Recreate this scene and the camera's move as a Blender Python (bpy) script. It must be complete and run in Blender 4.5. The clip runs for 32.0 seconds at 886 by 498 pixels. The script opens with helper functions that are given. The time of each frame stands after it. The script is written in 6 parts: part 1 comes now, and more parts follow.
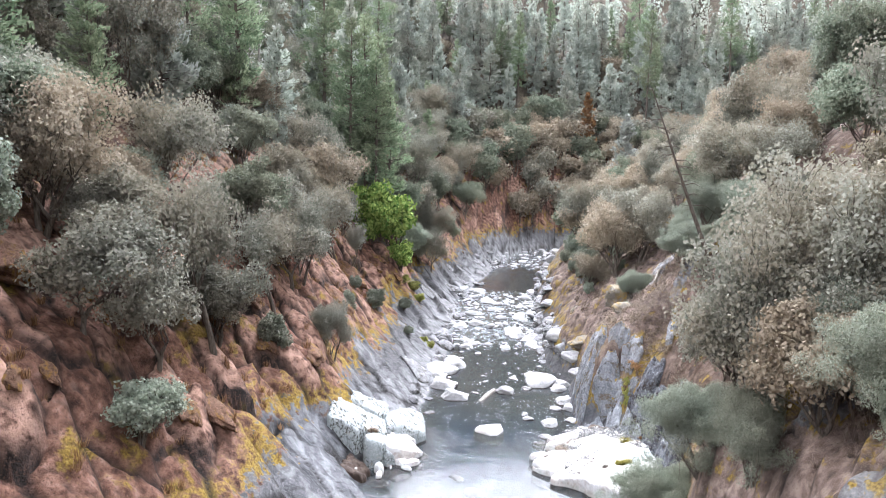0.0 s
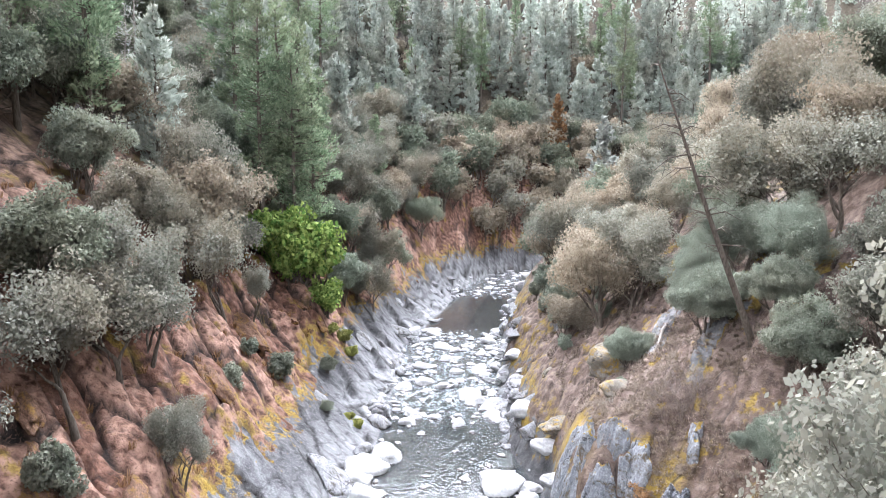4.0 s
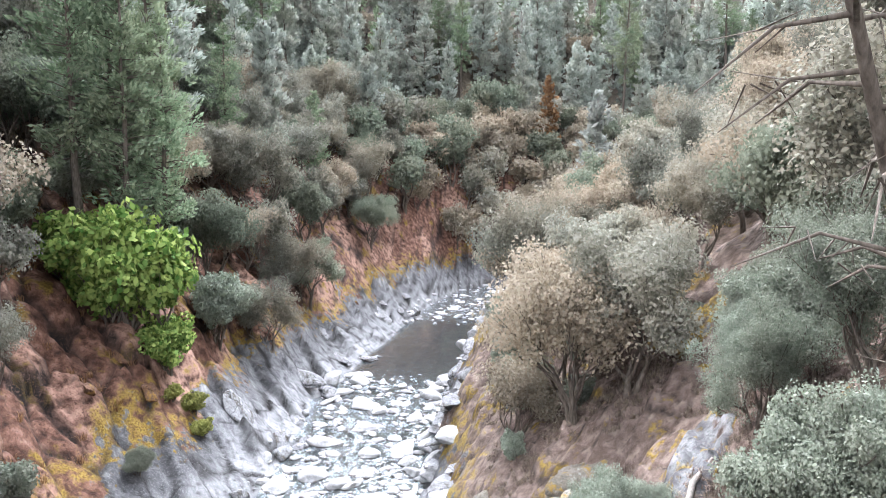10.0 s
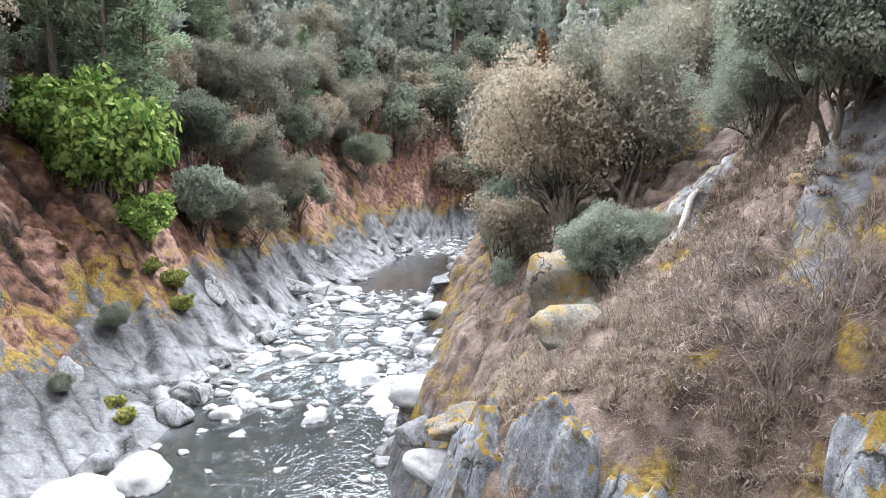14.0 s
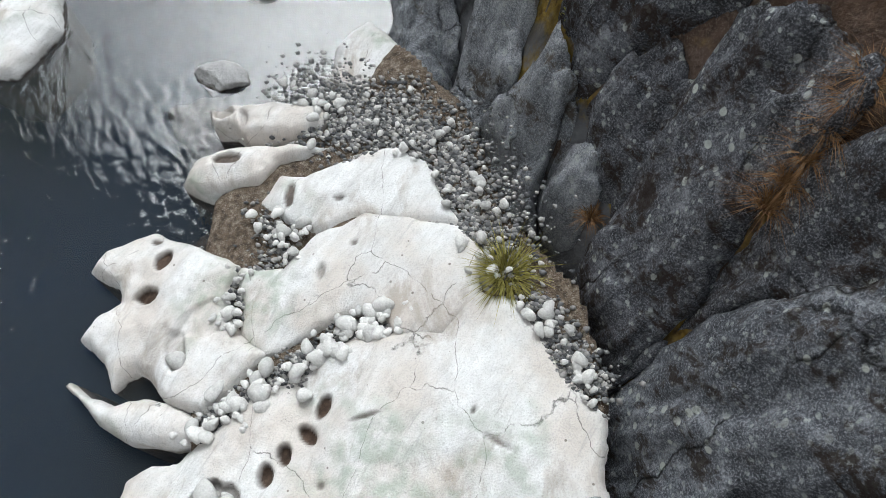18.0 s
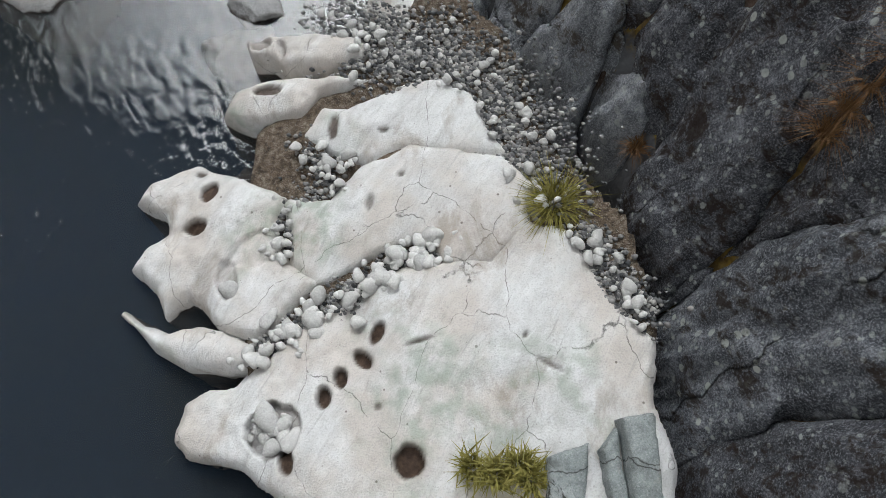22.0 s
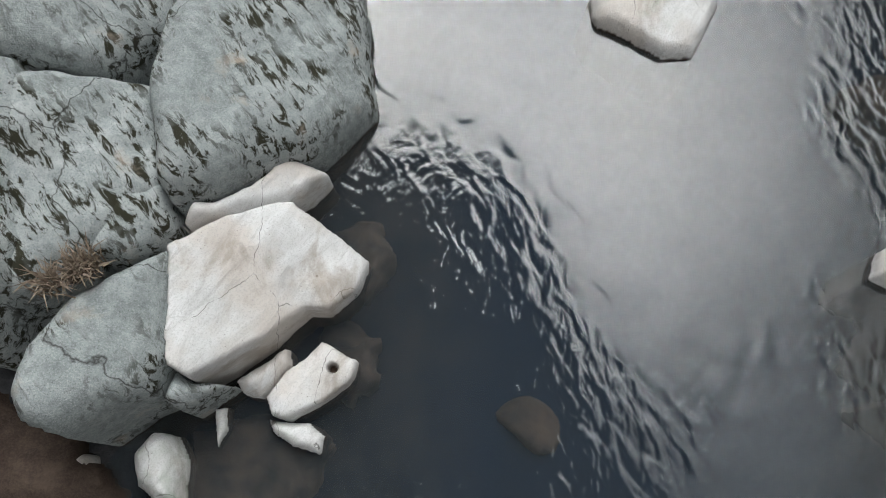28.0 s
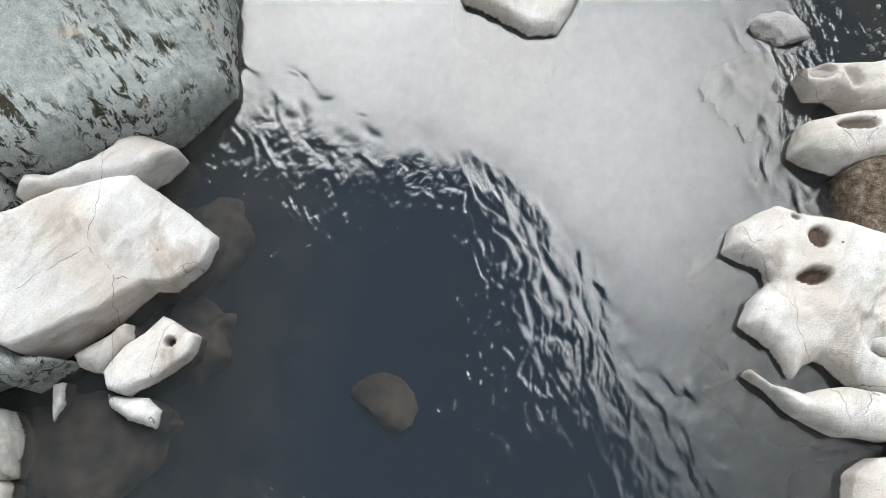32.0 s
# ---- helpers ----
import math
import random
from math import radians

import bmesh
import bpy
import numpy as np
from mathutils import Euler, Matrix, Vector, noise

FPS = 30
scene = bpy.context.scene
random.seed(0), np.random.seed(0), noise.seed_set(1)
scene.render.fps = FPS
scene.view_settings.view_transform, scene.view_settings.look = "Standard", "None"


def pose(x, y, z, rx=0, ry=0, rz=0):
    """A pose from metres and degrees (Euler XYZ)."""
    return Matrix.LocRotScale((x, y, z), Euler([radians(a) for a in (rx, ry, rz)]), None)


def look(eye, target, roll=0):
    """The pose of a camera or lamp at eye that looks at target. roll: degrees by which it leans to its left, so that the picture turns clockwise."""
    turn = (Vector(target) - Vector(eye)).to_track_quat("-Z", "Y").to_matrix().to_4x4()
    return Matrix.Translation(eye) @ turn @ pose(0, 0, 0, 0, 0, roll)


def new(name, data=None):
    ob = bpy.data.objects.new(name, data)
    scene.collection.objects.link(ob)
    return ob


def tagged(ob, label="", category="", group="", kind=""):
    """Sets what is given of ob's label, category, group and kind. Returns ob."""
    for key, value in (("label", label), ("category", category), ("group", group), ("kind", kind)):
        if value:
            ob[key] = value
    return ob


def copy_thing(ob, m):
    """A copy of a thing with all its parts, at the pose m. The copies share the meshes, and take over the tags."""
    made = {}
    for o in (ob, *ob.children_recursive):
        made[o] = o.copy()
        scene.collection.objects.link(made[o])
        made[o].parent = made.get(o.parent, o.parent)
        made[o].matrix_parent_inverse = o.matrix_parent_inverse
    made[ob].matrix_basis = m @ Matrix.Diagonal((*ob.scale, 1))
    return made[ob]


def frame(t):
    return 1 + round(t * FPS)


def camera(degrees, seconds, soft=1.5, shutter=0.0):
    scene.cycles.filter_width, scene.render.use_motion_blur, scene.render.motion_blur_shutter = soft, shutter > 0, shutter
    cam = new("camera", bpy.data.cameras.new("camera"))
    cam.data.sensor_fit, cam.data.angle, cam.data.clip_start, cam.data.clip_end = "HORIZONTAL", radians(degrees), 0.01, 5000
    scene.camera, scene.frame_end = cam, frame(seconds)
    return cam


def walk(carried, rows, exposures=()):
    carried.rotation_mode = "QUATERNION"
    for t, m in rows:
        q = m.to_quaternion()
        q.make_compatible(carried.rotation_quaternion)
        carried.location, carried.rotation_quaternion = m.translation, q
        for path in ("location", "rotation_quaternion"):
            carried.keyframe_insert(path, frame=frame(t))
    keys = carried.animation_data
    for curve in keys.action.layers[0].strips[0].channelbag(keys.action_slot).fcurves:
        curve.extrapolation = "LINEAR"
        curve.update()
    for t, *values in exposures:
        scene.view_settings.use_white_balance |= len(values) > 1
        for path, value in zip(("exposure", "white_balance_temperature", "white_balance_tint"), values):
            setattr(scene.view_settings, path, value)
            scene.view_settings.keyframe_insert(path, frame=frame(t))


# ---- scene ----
cam = camera(64.1, 32.0, 0.85)
PATH = [
    (0, (-6.649, -39.354, 19.972), (-6.819, -37.379, 19.706), 0.7),
    (0.5, (-6.556, -37.363, 20.035), (-6.724, -35.387, 19.771), 0.6),
    (1, (-6.47, -35.247, 20.034), (-6.603, -33.268, 19.774), 0.5),
    (1.5, (-6.263, -33.041, 20.115), (-6.353, -31.06, 19.857), 0.3),
    (2, (-6.057, -30.83, 20.167), (-6.147, -28.849, 19.911), 0.1),
    (2.5, (-5.676, -28.516, 20.177), (-5.769, -26.534, 19.927), -0.0),
    (3, (-5.301, -26.143, 20.219), (-5.398, -24.161, 19.974), -0.3),
    (3.5, (-4.926, -23.798, 20.235), (-5.026, -21.815, 19.994), -0.5),
    (5.5, (-3.578, -12.827, 21.384), (-3.678, -10.844, 21.14), -0.3),
    (6, (-3.136, -10.066, 21.48), (-3.238, -8.084, 21.238), -0.4),
    (6.5, (-2.599, -6.92, 21.562), (-2.704, -4.937, 21.326), -0.6),
    (7, (-2.046, -4.303, 21.642), (-2.153, -2.32, 21.409), -0.6),
    (7.5, (-1.461, -2.18, 21.74), (-1.57, -0.197, 21.506), -0.6),
    (8, (-0.945, -0.485, 21.553), (-1.054, 1.499, 21.326), -0.5),
    (8.5, (-0.493, 0.533, 21.5), (-0.602, 2.517, 21.272), -0.4),
    (9, (-0.143, 1.22, 21.073), (-0.25, 3.204, 20.839), -0.1),
    (9.5, (0.25, 1.606, 20.212), (0.142, 3.588, 19.973), -0.0),
    (10, (0.56, 1.87, 19.179), (0.452, 3.852, 18.935), 0.1),
    (10.5, (0.75, 2.057, 18.256), (0.643, 4.039, 18.01), 0.1),
    (11, (0.911, 2.148, 17.213), (0.804, 4.13, 16.966), 0.3),
    (11.5, (0.986, 2.253, 16.158), (0.88, 4.235, 15.911), 0.3),
    (12, (1.063, 2.258, 15.226), (0.96, 4.24, 14.978), 0.4),
    (12.5, (1.046, 2.282, 14.315), (0.944, 4.264, 14.066), 0.4),
    (13, (1.009, 2.335, 13.389), (0.908, 4.317, 13.141), 0.3),
    (13.5, (0.957, 2.336, 12.412), (0.859, 4.318, 12.162), 0.2),
    (15.5, (0.962, 2.336, 9.842), (0.871, 4.319, 9.592), 0.1),
    (16, (0.9, 2.221, 9.934), (0.819, 4.17, 9.494), 0.2),
    (16.5, (0.824, 2.107, 9.999), (0.768, 3.89, 9.094), -0.1),
    (17, (0.797, 2.014, 10.075), (0.749, 3.518, 8.758), -0.2),
    (17.5, (0.773, 1.992, 10.113), (0.739, 3.172, 8.498), -0.1),
    (18, (0.827, 1.748, 9.995), (0.795, 2.576, 8.175), 0.2),
    (18.5, (0.86, 1.851, 10.013), (0.828, 2.538, 8.135), -0.4),
    (19, (0.898, 1.844, 10.0), (0.863, 2.524, 8.119), -0.7),
    (19.5, (0.976, 1.774, 10.003), (0.939, 2.458, 8.124), -0.8),
    (20, (1.09, 1.726, 10.037), (1.055, 2.407, 8.156), -0.7),
    (20.5, (1.284, 1.687, 10.07), (1.254, 2.363, 8.188), -0.4),
    (21, (1.222, 1.642, 10.088), (1.196, 2.316, 8.205), -0.0),
    (21.5, (0.836, 1.568, 10.098), (0.816, 2.244, 8.216), 0.5),
    (22, (0.168, 1.53, 10.12), (0.15, 2.202, 8.236), 0.7),
    (22.5, (-0.742, 1.538, 10.144), (-0.761, 2.202, 8.258), 0.7),
    (23, (-1.881, 1.572, 10.168), (-1.903, 2.226, 8.278), 0.4),
    (23.5, (-3.247, 1.635, 10.162), (-3.271, 2.279, 8.268), 0.2),
    (24, (-4.816, 1.717, 10.139), (-4.839, 2.345, 8.24), 0.4),
    (24.5, (-6.467, 1.837, 10.054), (-6.489, 2.451, 8.15), 0.5),
    (25, (-8.015, 1.931, 10.021), (-8.035, 2.54, 8.116), 0.6),
    (25.5, (-9.193, 1.989, 9.914), (-9.211, 2.612, 8.014), 0.7),
    (26, (-9.948, 2.073, 9.829), (-9.966, 2.711, 7.933), 0.7),
    (26.5, (-10.389, 2.196, 9.759), (-10.406, 2.838, 7.865), 0.6),
    (28.5, (-10.529, 2.483, 9.658), (-10.56, 3.15, 7.773), -0.6),
    (29, (-10.3, 2.477, 9.643), (-10.332, 3.149, 7.76), -0.7),
    (29.5, (-9.998, 2.464, 9.635), (-10.031, 3.137, 7.752), -0.8),
    (30, (-9.65, 2.453, 9.626), (-9.681, 3.122, 7.741), -0.7),
    (30.5, (-9.268, 2.409, 9.588), (-9.298, 3.078, 7.703), -0.6),
    (31, (-8.937, 2.321, 9.527), (-8.964, 2.995, 7.644), -0.4),
    (31.5, (-8.642, 2.251, 9.497), (-8.666, 2.924, 7.613), -0.1),
    (32, (-8.435, 2.176, 9.48), (-8.455, 2.844, 7.595), 0.2),
]
EXPOSURES = [(0, 0.75, 5950, 16), (6, 0.97, 5850, 15), (13.5, 0.8, 5950, 13), (16, 0.45, 6200, 9), (17, -0.05, 6250, 8), (17.5, -0.6, 6200, 8), (18, -1.05, 6200, 8), (20, -1.42, 6250, 9), (24, -1.5, 6350, 9), (26, -1.6, 6450, 9), (28.5, -1.18, 6450, 9), (30, -0.98, 6450, 9), (32, -0.9, 6450, 9)]
walk(cam, [(t, look(eye, target, roll)) for t, eye, target, roll in PATH], EXPOSURES)

# ---- world and light ----
world = bpy.data.worlds.new("sky")
scene.world = world
world.use_nodes = True
wn, wl = world.node_tree.nodes, world.node_tree.links
wn.clear()
SUN_EL, SUN_AZ = radians(40), radians(-64)
w_out = wn.new("ShaderNodeOutputWorld")
w_bg = wn.new("ShaderNodeBackground")
w_sky = wn.new("ShaderNodeTexSky")
w_sky.sky_type, w_sky.sun_disc = "NISHITA", False
w_sky.sun_elevation, w_sky.sun_rotation = SUN_EL, SUN_AZ
w_tc = wn.new("ShaderNodeTexCoord")
w_cloud = wn.new("ShaderNodeTexNoise")
w_cloud.inputs["Scale"].default_value = 3.0
w_cloud.inputs["Detail"].default_value = 7
w_cloud.inputs["Roughness"].default_value = 0.6


def wmath(op, x, y):
    n = wn.new("ShaderNodeMath")
    n.operation = op
    for sock, v in zip(n.inputs, (x, y)):
        if isinstance(v, (int, float)):
            sock.default_value = v
        else:
            wl.new(v, sock)
    return n.outputs[0]


def wdot(v):
    n = wn.new("ShaderNodeVectorMath")
    n.operation = "DOT_PRODUCT"
    wl.new(w_tc.outputs["Generated"], n.inputs[0])
    n.inputs[1].default_value = v
    return n.outputs["Value"]


wl.new(w_tc.outputs["Generated"], w_cloud.inputs["Vector"])
# a bank of bright cloud over the sunny side, clear sky on the other, torn along its edge
cover = wmath("ADD", wmath("MULTIPLY", wmath("SUBTRACT", wdot((1.0, 0.58, 0.0)), 0.29), 14.0), wmath("MULTIPLY", wmath("SUBTRACT", w_cloud.outputs["Fac"], 0.5), 3.0))
torn = wmath("SUBTRACT", w_cloud.outputs["Fac"], 0.5)
# the same bank low ahead, with one blue gap in it
ahead = wmath("ADD", wmath("MULTIPLY", wmath("SUBTRACT", wdot((0.0, 1.0, 0.0)), 0.44), 12.0), wmath("MULTIPLY", torn, 3.0))
gap = wmath("MAXIMUM", wmath("ADD", wmath("MULTIPLY", wmath("SUBTRACT", wdot((-0.157, 0.864, 0.478)), 0.988), 120.0), wmath("MULTIPLY", torn, 3.0)), 0.0)
rift = wmath("MAXIMUM", wmath("ADD", wmath("MULTIPLY", wmath("SUBTRACT", wdot((-0.065, 0.565, 0.822)), 0.9955), 300.0), wmath("MULTIPLY", torn, 2.0)), 0.0)
cover = wmath("SUBTRACT", wmath("MAXIMUM", cover, ahead), wmath("ADD", gap, wmath("MINIMUM", rift, 1.0)))
# unseen thin cloud behind, added to brighten the slopes that face it
behind = wmath("ADD", wmath("MULTIPLY", wmath("SUBTRACT", wdot((0.0, -1.0, 0.0)), 0.2), 1.5), wmath("MULTIPLY", torn, 0.8))
cover = wmath("MAXIMUM", cover, wmath("MINIMUM", behind, 0.25))
w_ramp = wn.new("ShaderNodeValToRGB")
w_ramp.color_ramp.elements[0].position, w_ramp.color_ramp.elements[1].position = 0.0, 0.6
w_ramp.color_ramp.elements[0].color = (0.006, 0.006, 0.006, 1)
wl.new(wmath("ADD", cover, 0.2), w_ramp.inputs["Fac"])
# the cloud is thinnest, and brightest, high ahead
glow = wmath("ADD", wmath("POWER", wmath("MAXIMUM", wdot((0.24, 0.446, 0.862)), 0.0), 24.0), wmath("POWER", wmath("MAXIMUM", wdot((-0.16, 0.6, 0.784)), 0.0), 40.0))
body = wmath("ADD", wmath("ADD", 1.0, wmath("MULTIPLY", wmath("POWER", w_cloud.outputs["Fac"], 3.0), 100.0)), wmath("MULTIPLY", glow, 175.0))
body = wmath("ADD", body, wmath("MULTIPLY", wmath("POWER", wmath("MAXIMUM", wdot((-0.1, 0.8, 0.59)), 0.0), 10.0), 30.0))
# extra brightness in the unseen sky behind, a fill for the far slope
body = wmath("ADD", body, wmath("MULTIPLY", wmath("POWER", wmath("MAXIMUM", wdot((0.0, -0.85, 0.53)), 0.0), 2.0), 16.0))
# thicker, greyer cloud to the right
body = wmath("MULTIPLY", body, wmath("MAXIMUM", wmath("MINIMUM", wmath("SUBTRACT", 1.25, wmath("MULTIPLY", wdot((1.0, -0.3, 0.0)), 1.5)), 1.15), 0.45))
w_tint = wn.new("ShaderNodeCombineColor")
for n, k in enumerate((0.99, 1.0, 1.0)):
    wl.new(wmath("MULTIPLY", body, k), w_tint.inputs[n])
w_mix = wn.new("ShaderNodeMix")
w_mix.data_type = "RGBA"
wl.new(w_ramp.outputs["Color"], w_mix.inputs[0])
w_deep = wn.new("ShaderNodeVectorMath")
w_deep.operation = "SCALE"
w_deep.inputs["Scale"].default_value = 0.42
wl.new(w_sky.outputs["Color"], w_deep.inputs[0])
wl.new(w_deep.outputs["Vector"], w_mix.inputs[6])
wl.new(w_tint.outputs["Color"], w_mix.inputs[7])
wl.new(w_mix.outputs[2], w_bg.inputs["Color"])
w_bg.inputs["Strength"].default_value = 0.13
wl.new(w_bg.outputs["Background"], w_out.inputs["Surface"])
sun = new("sun", bpy.data.lights.new("sun", "SUN"))
sun.data.energy, sun.data.angle, sun.data.color = 2.4, radians(10), (1.0, 0.96, 0.9)
sun.matrix_world = look((0, 0, 50), (-math.sin(SUN_AZ) * math.cos(SUN_EL) * 50, -math.cos(SUN_AZ) * math.cos(SUN_EL) * 50, 50 - math.sin(SUN_EL) * 50))


# ---- materials ----
class Mat:
    """A small node builder for one material."""

    def __init__(self, name, rough=0.8, spec=0.3):
        self.m = bpy.data.materials.new(name)
        self.m.use_nodes = True
        self.t = self.m.node_tree
        self.b = self.t.nodes["Principled BSDF"]
        self.b.inputs["Roughness"].default_value = rough
        self.b.inputs["Specular IOR Level"].default_value = spec
        self.pos = self.t.nodes.new("ShaderNodeNewGeometry").outputs["Position"]

    def node(self, kind, **sockets):
        n = self.t.nodes.new("ShaderNode" + kind)
        for k, v in sockets.items():
            self.put(n.inputs[k.replace("_", " ")], v)
        return n

    def put(self, sock, v):
        if isinstance(v, bpy.types.NodeSocket):
            self.t.links.new(v, sock)
        else:
            sock.default_value = v

    def scaled(self, sx, sy, sz, vec=None):
        n = self.t.nodes.new("ShaderNodeMapping")
        n.inputs["Scale"].default_value = (sx, sy, sz)
        self.t.links.new(vec or self.pos, n.inputs["Vector"])
        return n.outputs["Vector"]

    def along(self, turn, sx, sy, sz):
        n = self.t.nodes.new("ShaderNodeMapping")
        n.inputs["Rotation"].default_value = (0, 0, -radians(turn))
        self.t.links.new(self.pos, n.inputs["Vector"])
        return self.scaled(sx, sy, sz, n.outputs["Vector"])

    def noise(self, scale, detail=5.0, rough=0.55, vec=None, dist=0.0):
        n = self.node("TexNoise", Scale=scale, Detail=detail, Roughness=rough, Distortion=dist)
        self.t.links.new(vec or self.pos, n.inputs["Vector"])
        return n.outputs["Fac"]

    def voro(self, scale, feature="F1", vec=None, out="Distance"):
        n = self.node("TexVoronoi", Scale=scale)
        n.feature = feature
        self.t.links.new(vec or self.pos, n.inputs["Vector"])
        return n.outputs[out]

    def ramp(self, fac, *stops):
        n = self.t.nodes.new("ShaderNodeValToRGB")
        self.t.links.new(fac, n.inputs["Fac"])
        e = n.color_ramp.elements
        while len(e) < len(stops):
            e.new(0.5)
        for k, (p, c) in zip(e, stops):
            k.position = p
            k.color = (c, c, c, 1) if isinstance(c, (int, float)) else (*c, 1)
        return n.outputs["Color"]

    def mix(self, fac, a, b, mode="MIX"):
        n = self.t.nodes.new("ShaderNodeMix")
        n.data_type, n.blend_type = "RGBA", mode
        self.put(n.inputs[0], fac)
        for sock, v in ((n.inputs[6], a), (n.inputs[7], b)):
            self.put(sock, (*v, 1) if isinstance(v, tuple) and len(v) == 3 else v)
        return n.outputs[2]

    def math(self, op, a, b=0.0):
        n = self.t.nodes.new("ShaderNodeMath")
        n.operation = op
        self.put(n.inputs[0], a)
        self.put(n.inputs[1], b)
        return n.outputs[0]

    def attr(self, name):
        n = self.t.nodes.new("ShaderNodeAttribute")
        n.attribute_name = name
        return n.outputs["Fac"]

    def random(self):
        return self.t.nodes.new("ShaderNodeObjectInfo").outputs["Random"]

    def island(self):
        return self.t.nodes.new("ShaderNodeNewGeometry").outputs["Random Per Island"]

    def drowned(self, color):
        """Brown silt and algae on what lies under the waterline."""
        sep = self.t.nodes.new("ShaderNodeSeparateXYZ")
        self.t.links.new(self.pos, sep.inputs[0])
        line = self.math("ADD", sep.outputs["Z"], self.math("MULTIPLY", self.math("SUBTRACT", self.noise(5), 0.5), 0.16))
        silt = self.ramp(self.noise(3), (0.35, (0.03, 0.024, 0.02)), (0.65, (0.085, 0.055, 0.04)))
        return self.mix(self.ramp(line, (0.0, 1.0), (0.05, 0.0)), color, silt)

    def done(self, color, bump=None, strength=0.5, dist=0.05):
        self.put(self.b.inputs["Base Color"], color)
        if bump is not None:
            n = self.node("Bump", Strength=strength, Distance=dist, Height=bump)
            self.t.links.new(n.outputs["Normal"], self.b.inputs["Normal"])
        return self.m


def ground_material():
    k = Mat("canyon_ground", 0.92, 0.15)
    n1, n2, n3 = k.noise(0.25), k.noise(1.7, 6), k.noise(9, 5)
    grit = k.noise(34, 4, 0.7)
    streak = k.noise(1.5, 7, 0.62, k.along(-42, 0.3, 0.9, 0.6), 0.8)
    rock = k.ramp(streak, (0.3, (0.03, 0.03, 0.032)), (0.42, (0.082, 0.081, 0.084)), (0.54, (0.125, 0.124, 0.127)), (0.7, (0.21, 0.208, 0.208)))
    rock = k.mix(1.0, rock, k.math("ADD", 0.62, k.math("MULTIPLY", k.attr("block"), 0.6)), "MULTIPLY")
    rock = k.mix(k.ramp(n3, (0.5, 0.0), (0.7, 0.3)), rock, (0.34, 0.335, 0.33))
    rock = k.mix(k.ramp(n3, (0.3, 0.7), (0.42, 0.0)), rock, (0.07, 0.068, 0.068))
    rock = k.mix(k.math("MULTIPLY", k.attr("bleach"), 0.25), rock, k.ramp(streak, (0.32, (0.16, 0.16, 0.16)), (0.48, (0.4, 0.4, 0.4)), (0.66, (0.52, 0.52, 0.515))))
    gloom = k.ramp(streak, (0.3, (0.03, 0.032, 0.036)), (0.5, (0.11, 0.115, 0.125)), (0.7, (0.22, 0.225, 0.24)))
    rock = k.mix(k.attr("dark"), rock, gloom)
    ochre = k.ramp(n3, (0.3, (0.09, 0.055, 0.012)), (0.55, (0.24, 0.165, 0.03)), (0.75, (0.34, 0.26, 0.06)))
    left = k.ramp(n2, (0.28, (0.03, 0.015, 0.011)), (0.42, (0.085, 0.042, 0.028)), (0.56, (0.17, 0.09, 0.064)), (0.72, (0.28, 0.175, 0.135)))
    left = k.mix(k.math("MULTIPLY", k.ramp(k.attr("top"), (0.4, 0.0), (0.75, 0.8)), k.ramp(n2, (0.35, 0.0), (0.6, 1.0))), left, (0.4, 0.25, 0.19))
    left = k.mix(k.ramp(n3, (0.3, 0.75), (0.45, 0.0)), left, (0.035, 0.02, 0.015))
    left = k.mix(k.ramp(grit, (0.55, 0.0), (0.75, 0.5)), left, (0.36, 0.25, 0.2))
    left = k.mix(k.ramp(k.noise(0.35, 5, 0.65), (0.57, 0.0), (0.63, 0.8)), left, ochre)
    right = k.ramp(n2, (0.28, (0.04, 0.026, 0.021)), (0.45, (0.1, 0.07, 0.057)), (0.58, (0.17, 0.125, 0.105)), (0.75, (0.27, 0.215, 0.18)))
    right = k.mix(k.ramp(n3, (0.3, 0.8), (0.44, 0.0)), right, (0.06, 0.042, 0.032))
    right = k.mix(k.ramp(grit, (0.5, 0.0), (0.72, 0.5)), right, (0.4, 0.34, 0.28))
    mossy = k.ramp(k.math("ADD", k.noise(0.75, 5, 0.65), k.math("MULTIPLY", k.math("SUBTRACT", k.attr("block"), 0.5), 0.12)), (0.61, 0.0), (0.67, 0.85))
    mossy = k.math("MAXIMUM", mossy, k.math("MULTIPLY", k.attr("lip"), k.ramp(k.noise(0.9, 5, 0.65), (0.4, 0.0), (0.48, 0.95))))
    right = k.mix(k.math("MULTIPLY", k.attr("damp"), k.ramp(k.noise(2.2, 6, 0.65), (0.38, 1.0), (0.62, 0.35))), right, k.ramp(n3, (0.35, (0.022, 0.013, 0.008)), (0.65, (0.07, 0.042, 0.025))))
    soil = k.mix(k.attr("bank"), left, k.mix(mossy, right, ochre))
    far = k.ramp(n2, (0.3, (0.06, 0.055, 0.04)), (0.7, (0.18, 0.145, 0.11)))
    soil = k.mix(k.attr("far"), soil, far)
    edge = k.math("ADD", k.attr("scour"), k.math("MULTIPLY", k.math("SUBTRACT", n2, 0.5), 0.9))
    rock = k.mix(k.math("MULTIPLY", k.math("MULTIPLY", k.attr("bank"), mossy), k.ramp(n2, (0.42, 0.0), (0.52, 0.9))), rock, ochre)
    rim = k.math("MULTIPLY", k.ramp(edge, (0.26, 0.0), (0.4, 1.0)), k.ramp(k.noise(0.8, 4, 0.6), (0.42, 0.0), (0.52, 0.85)))
    soil = k.mix(rim, soil, ochre)
    col = k.mix(k.ramp(edge, (0.46, 0.0), (0.54, 1.0)), soil, rock)
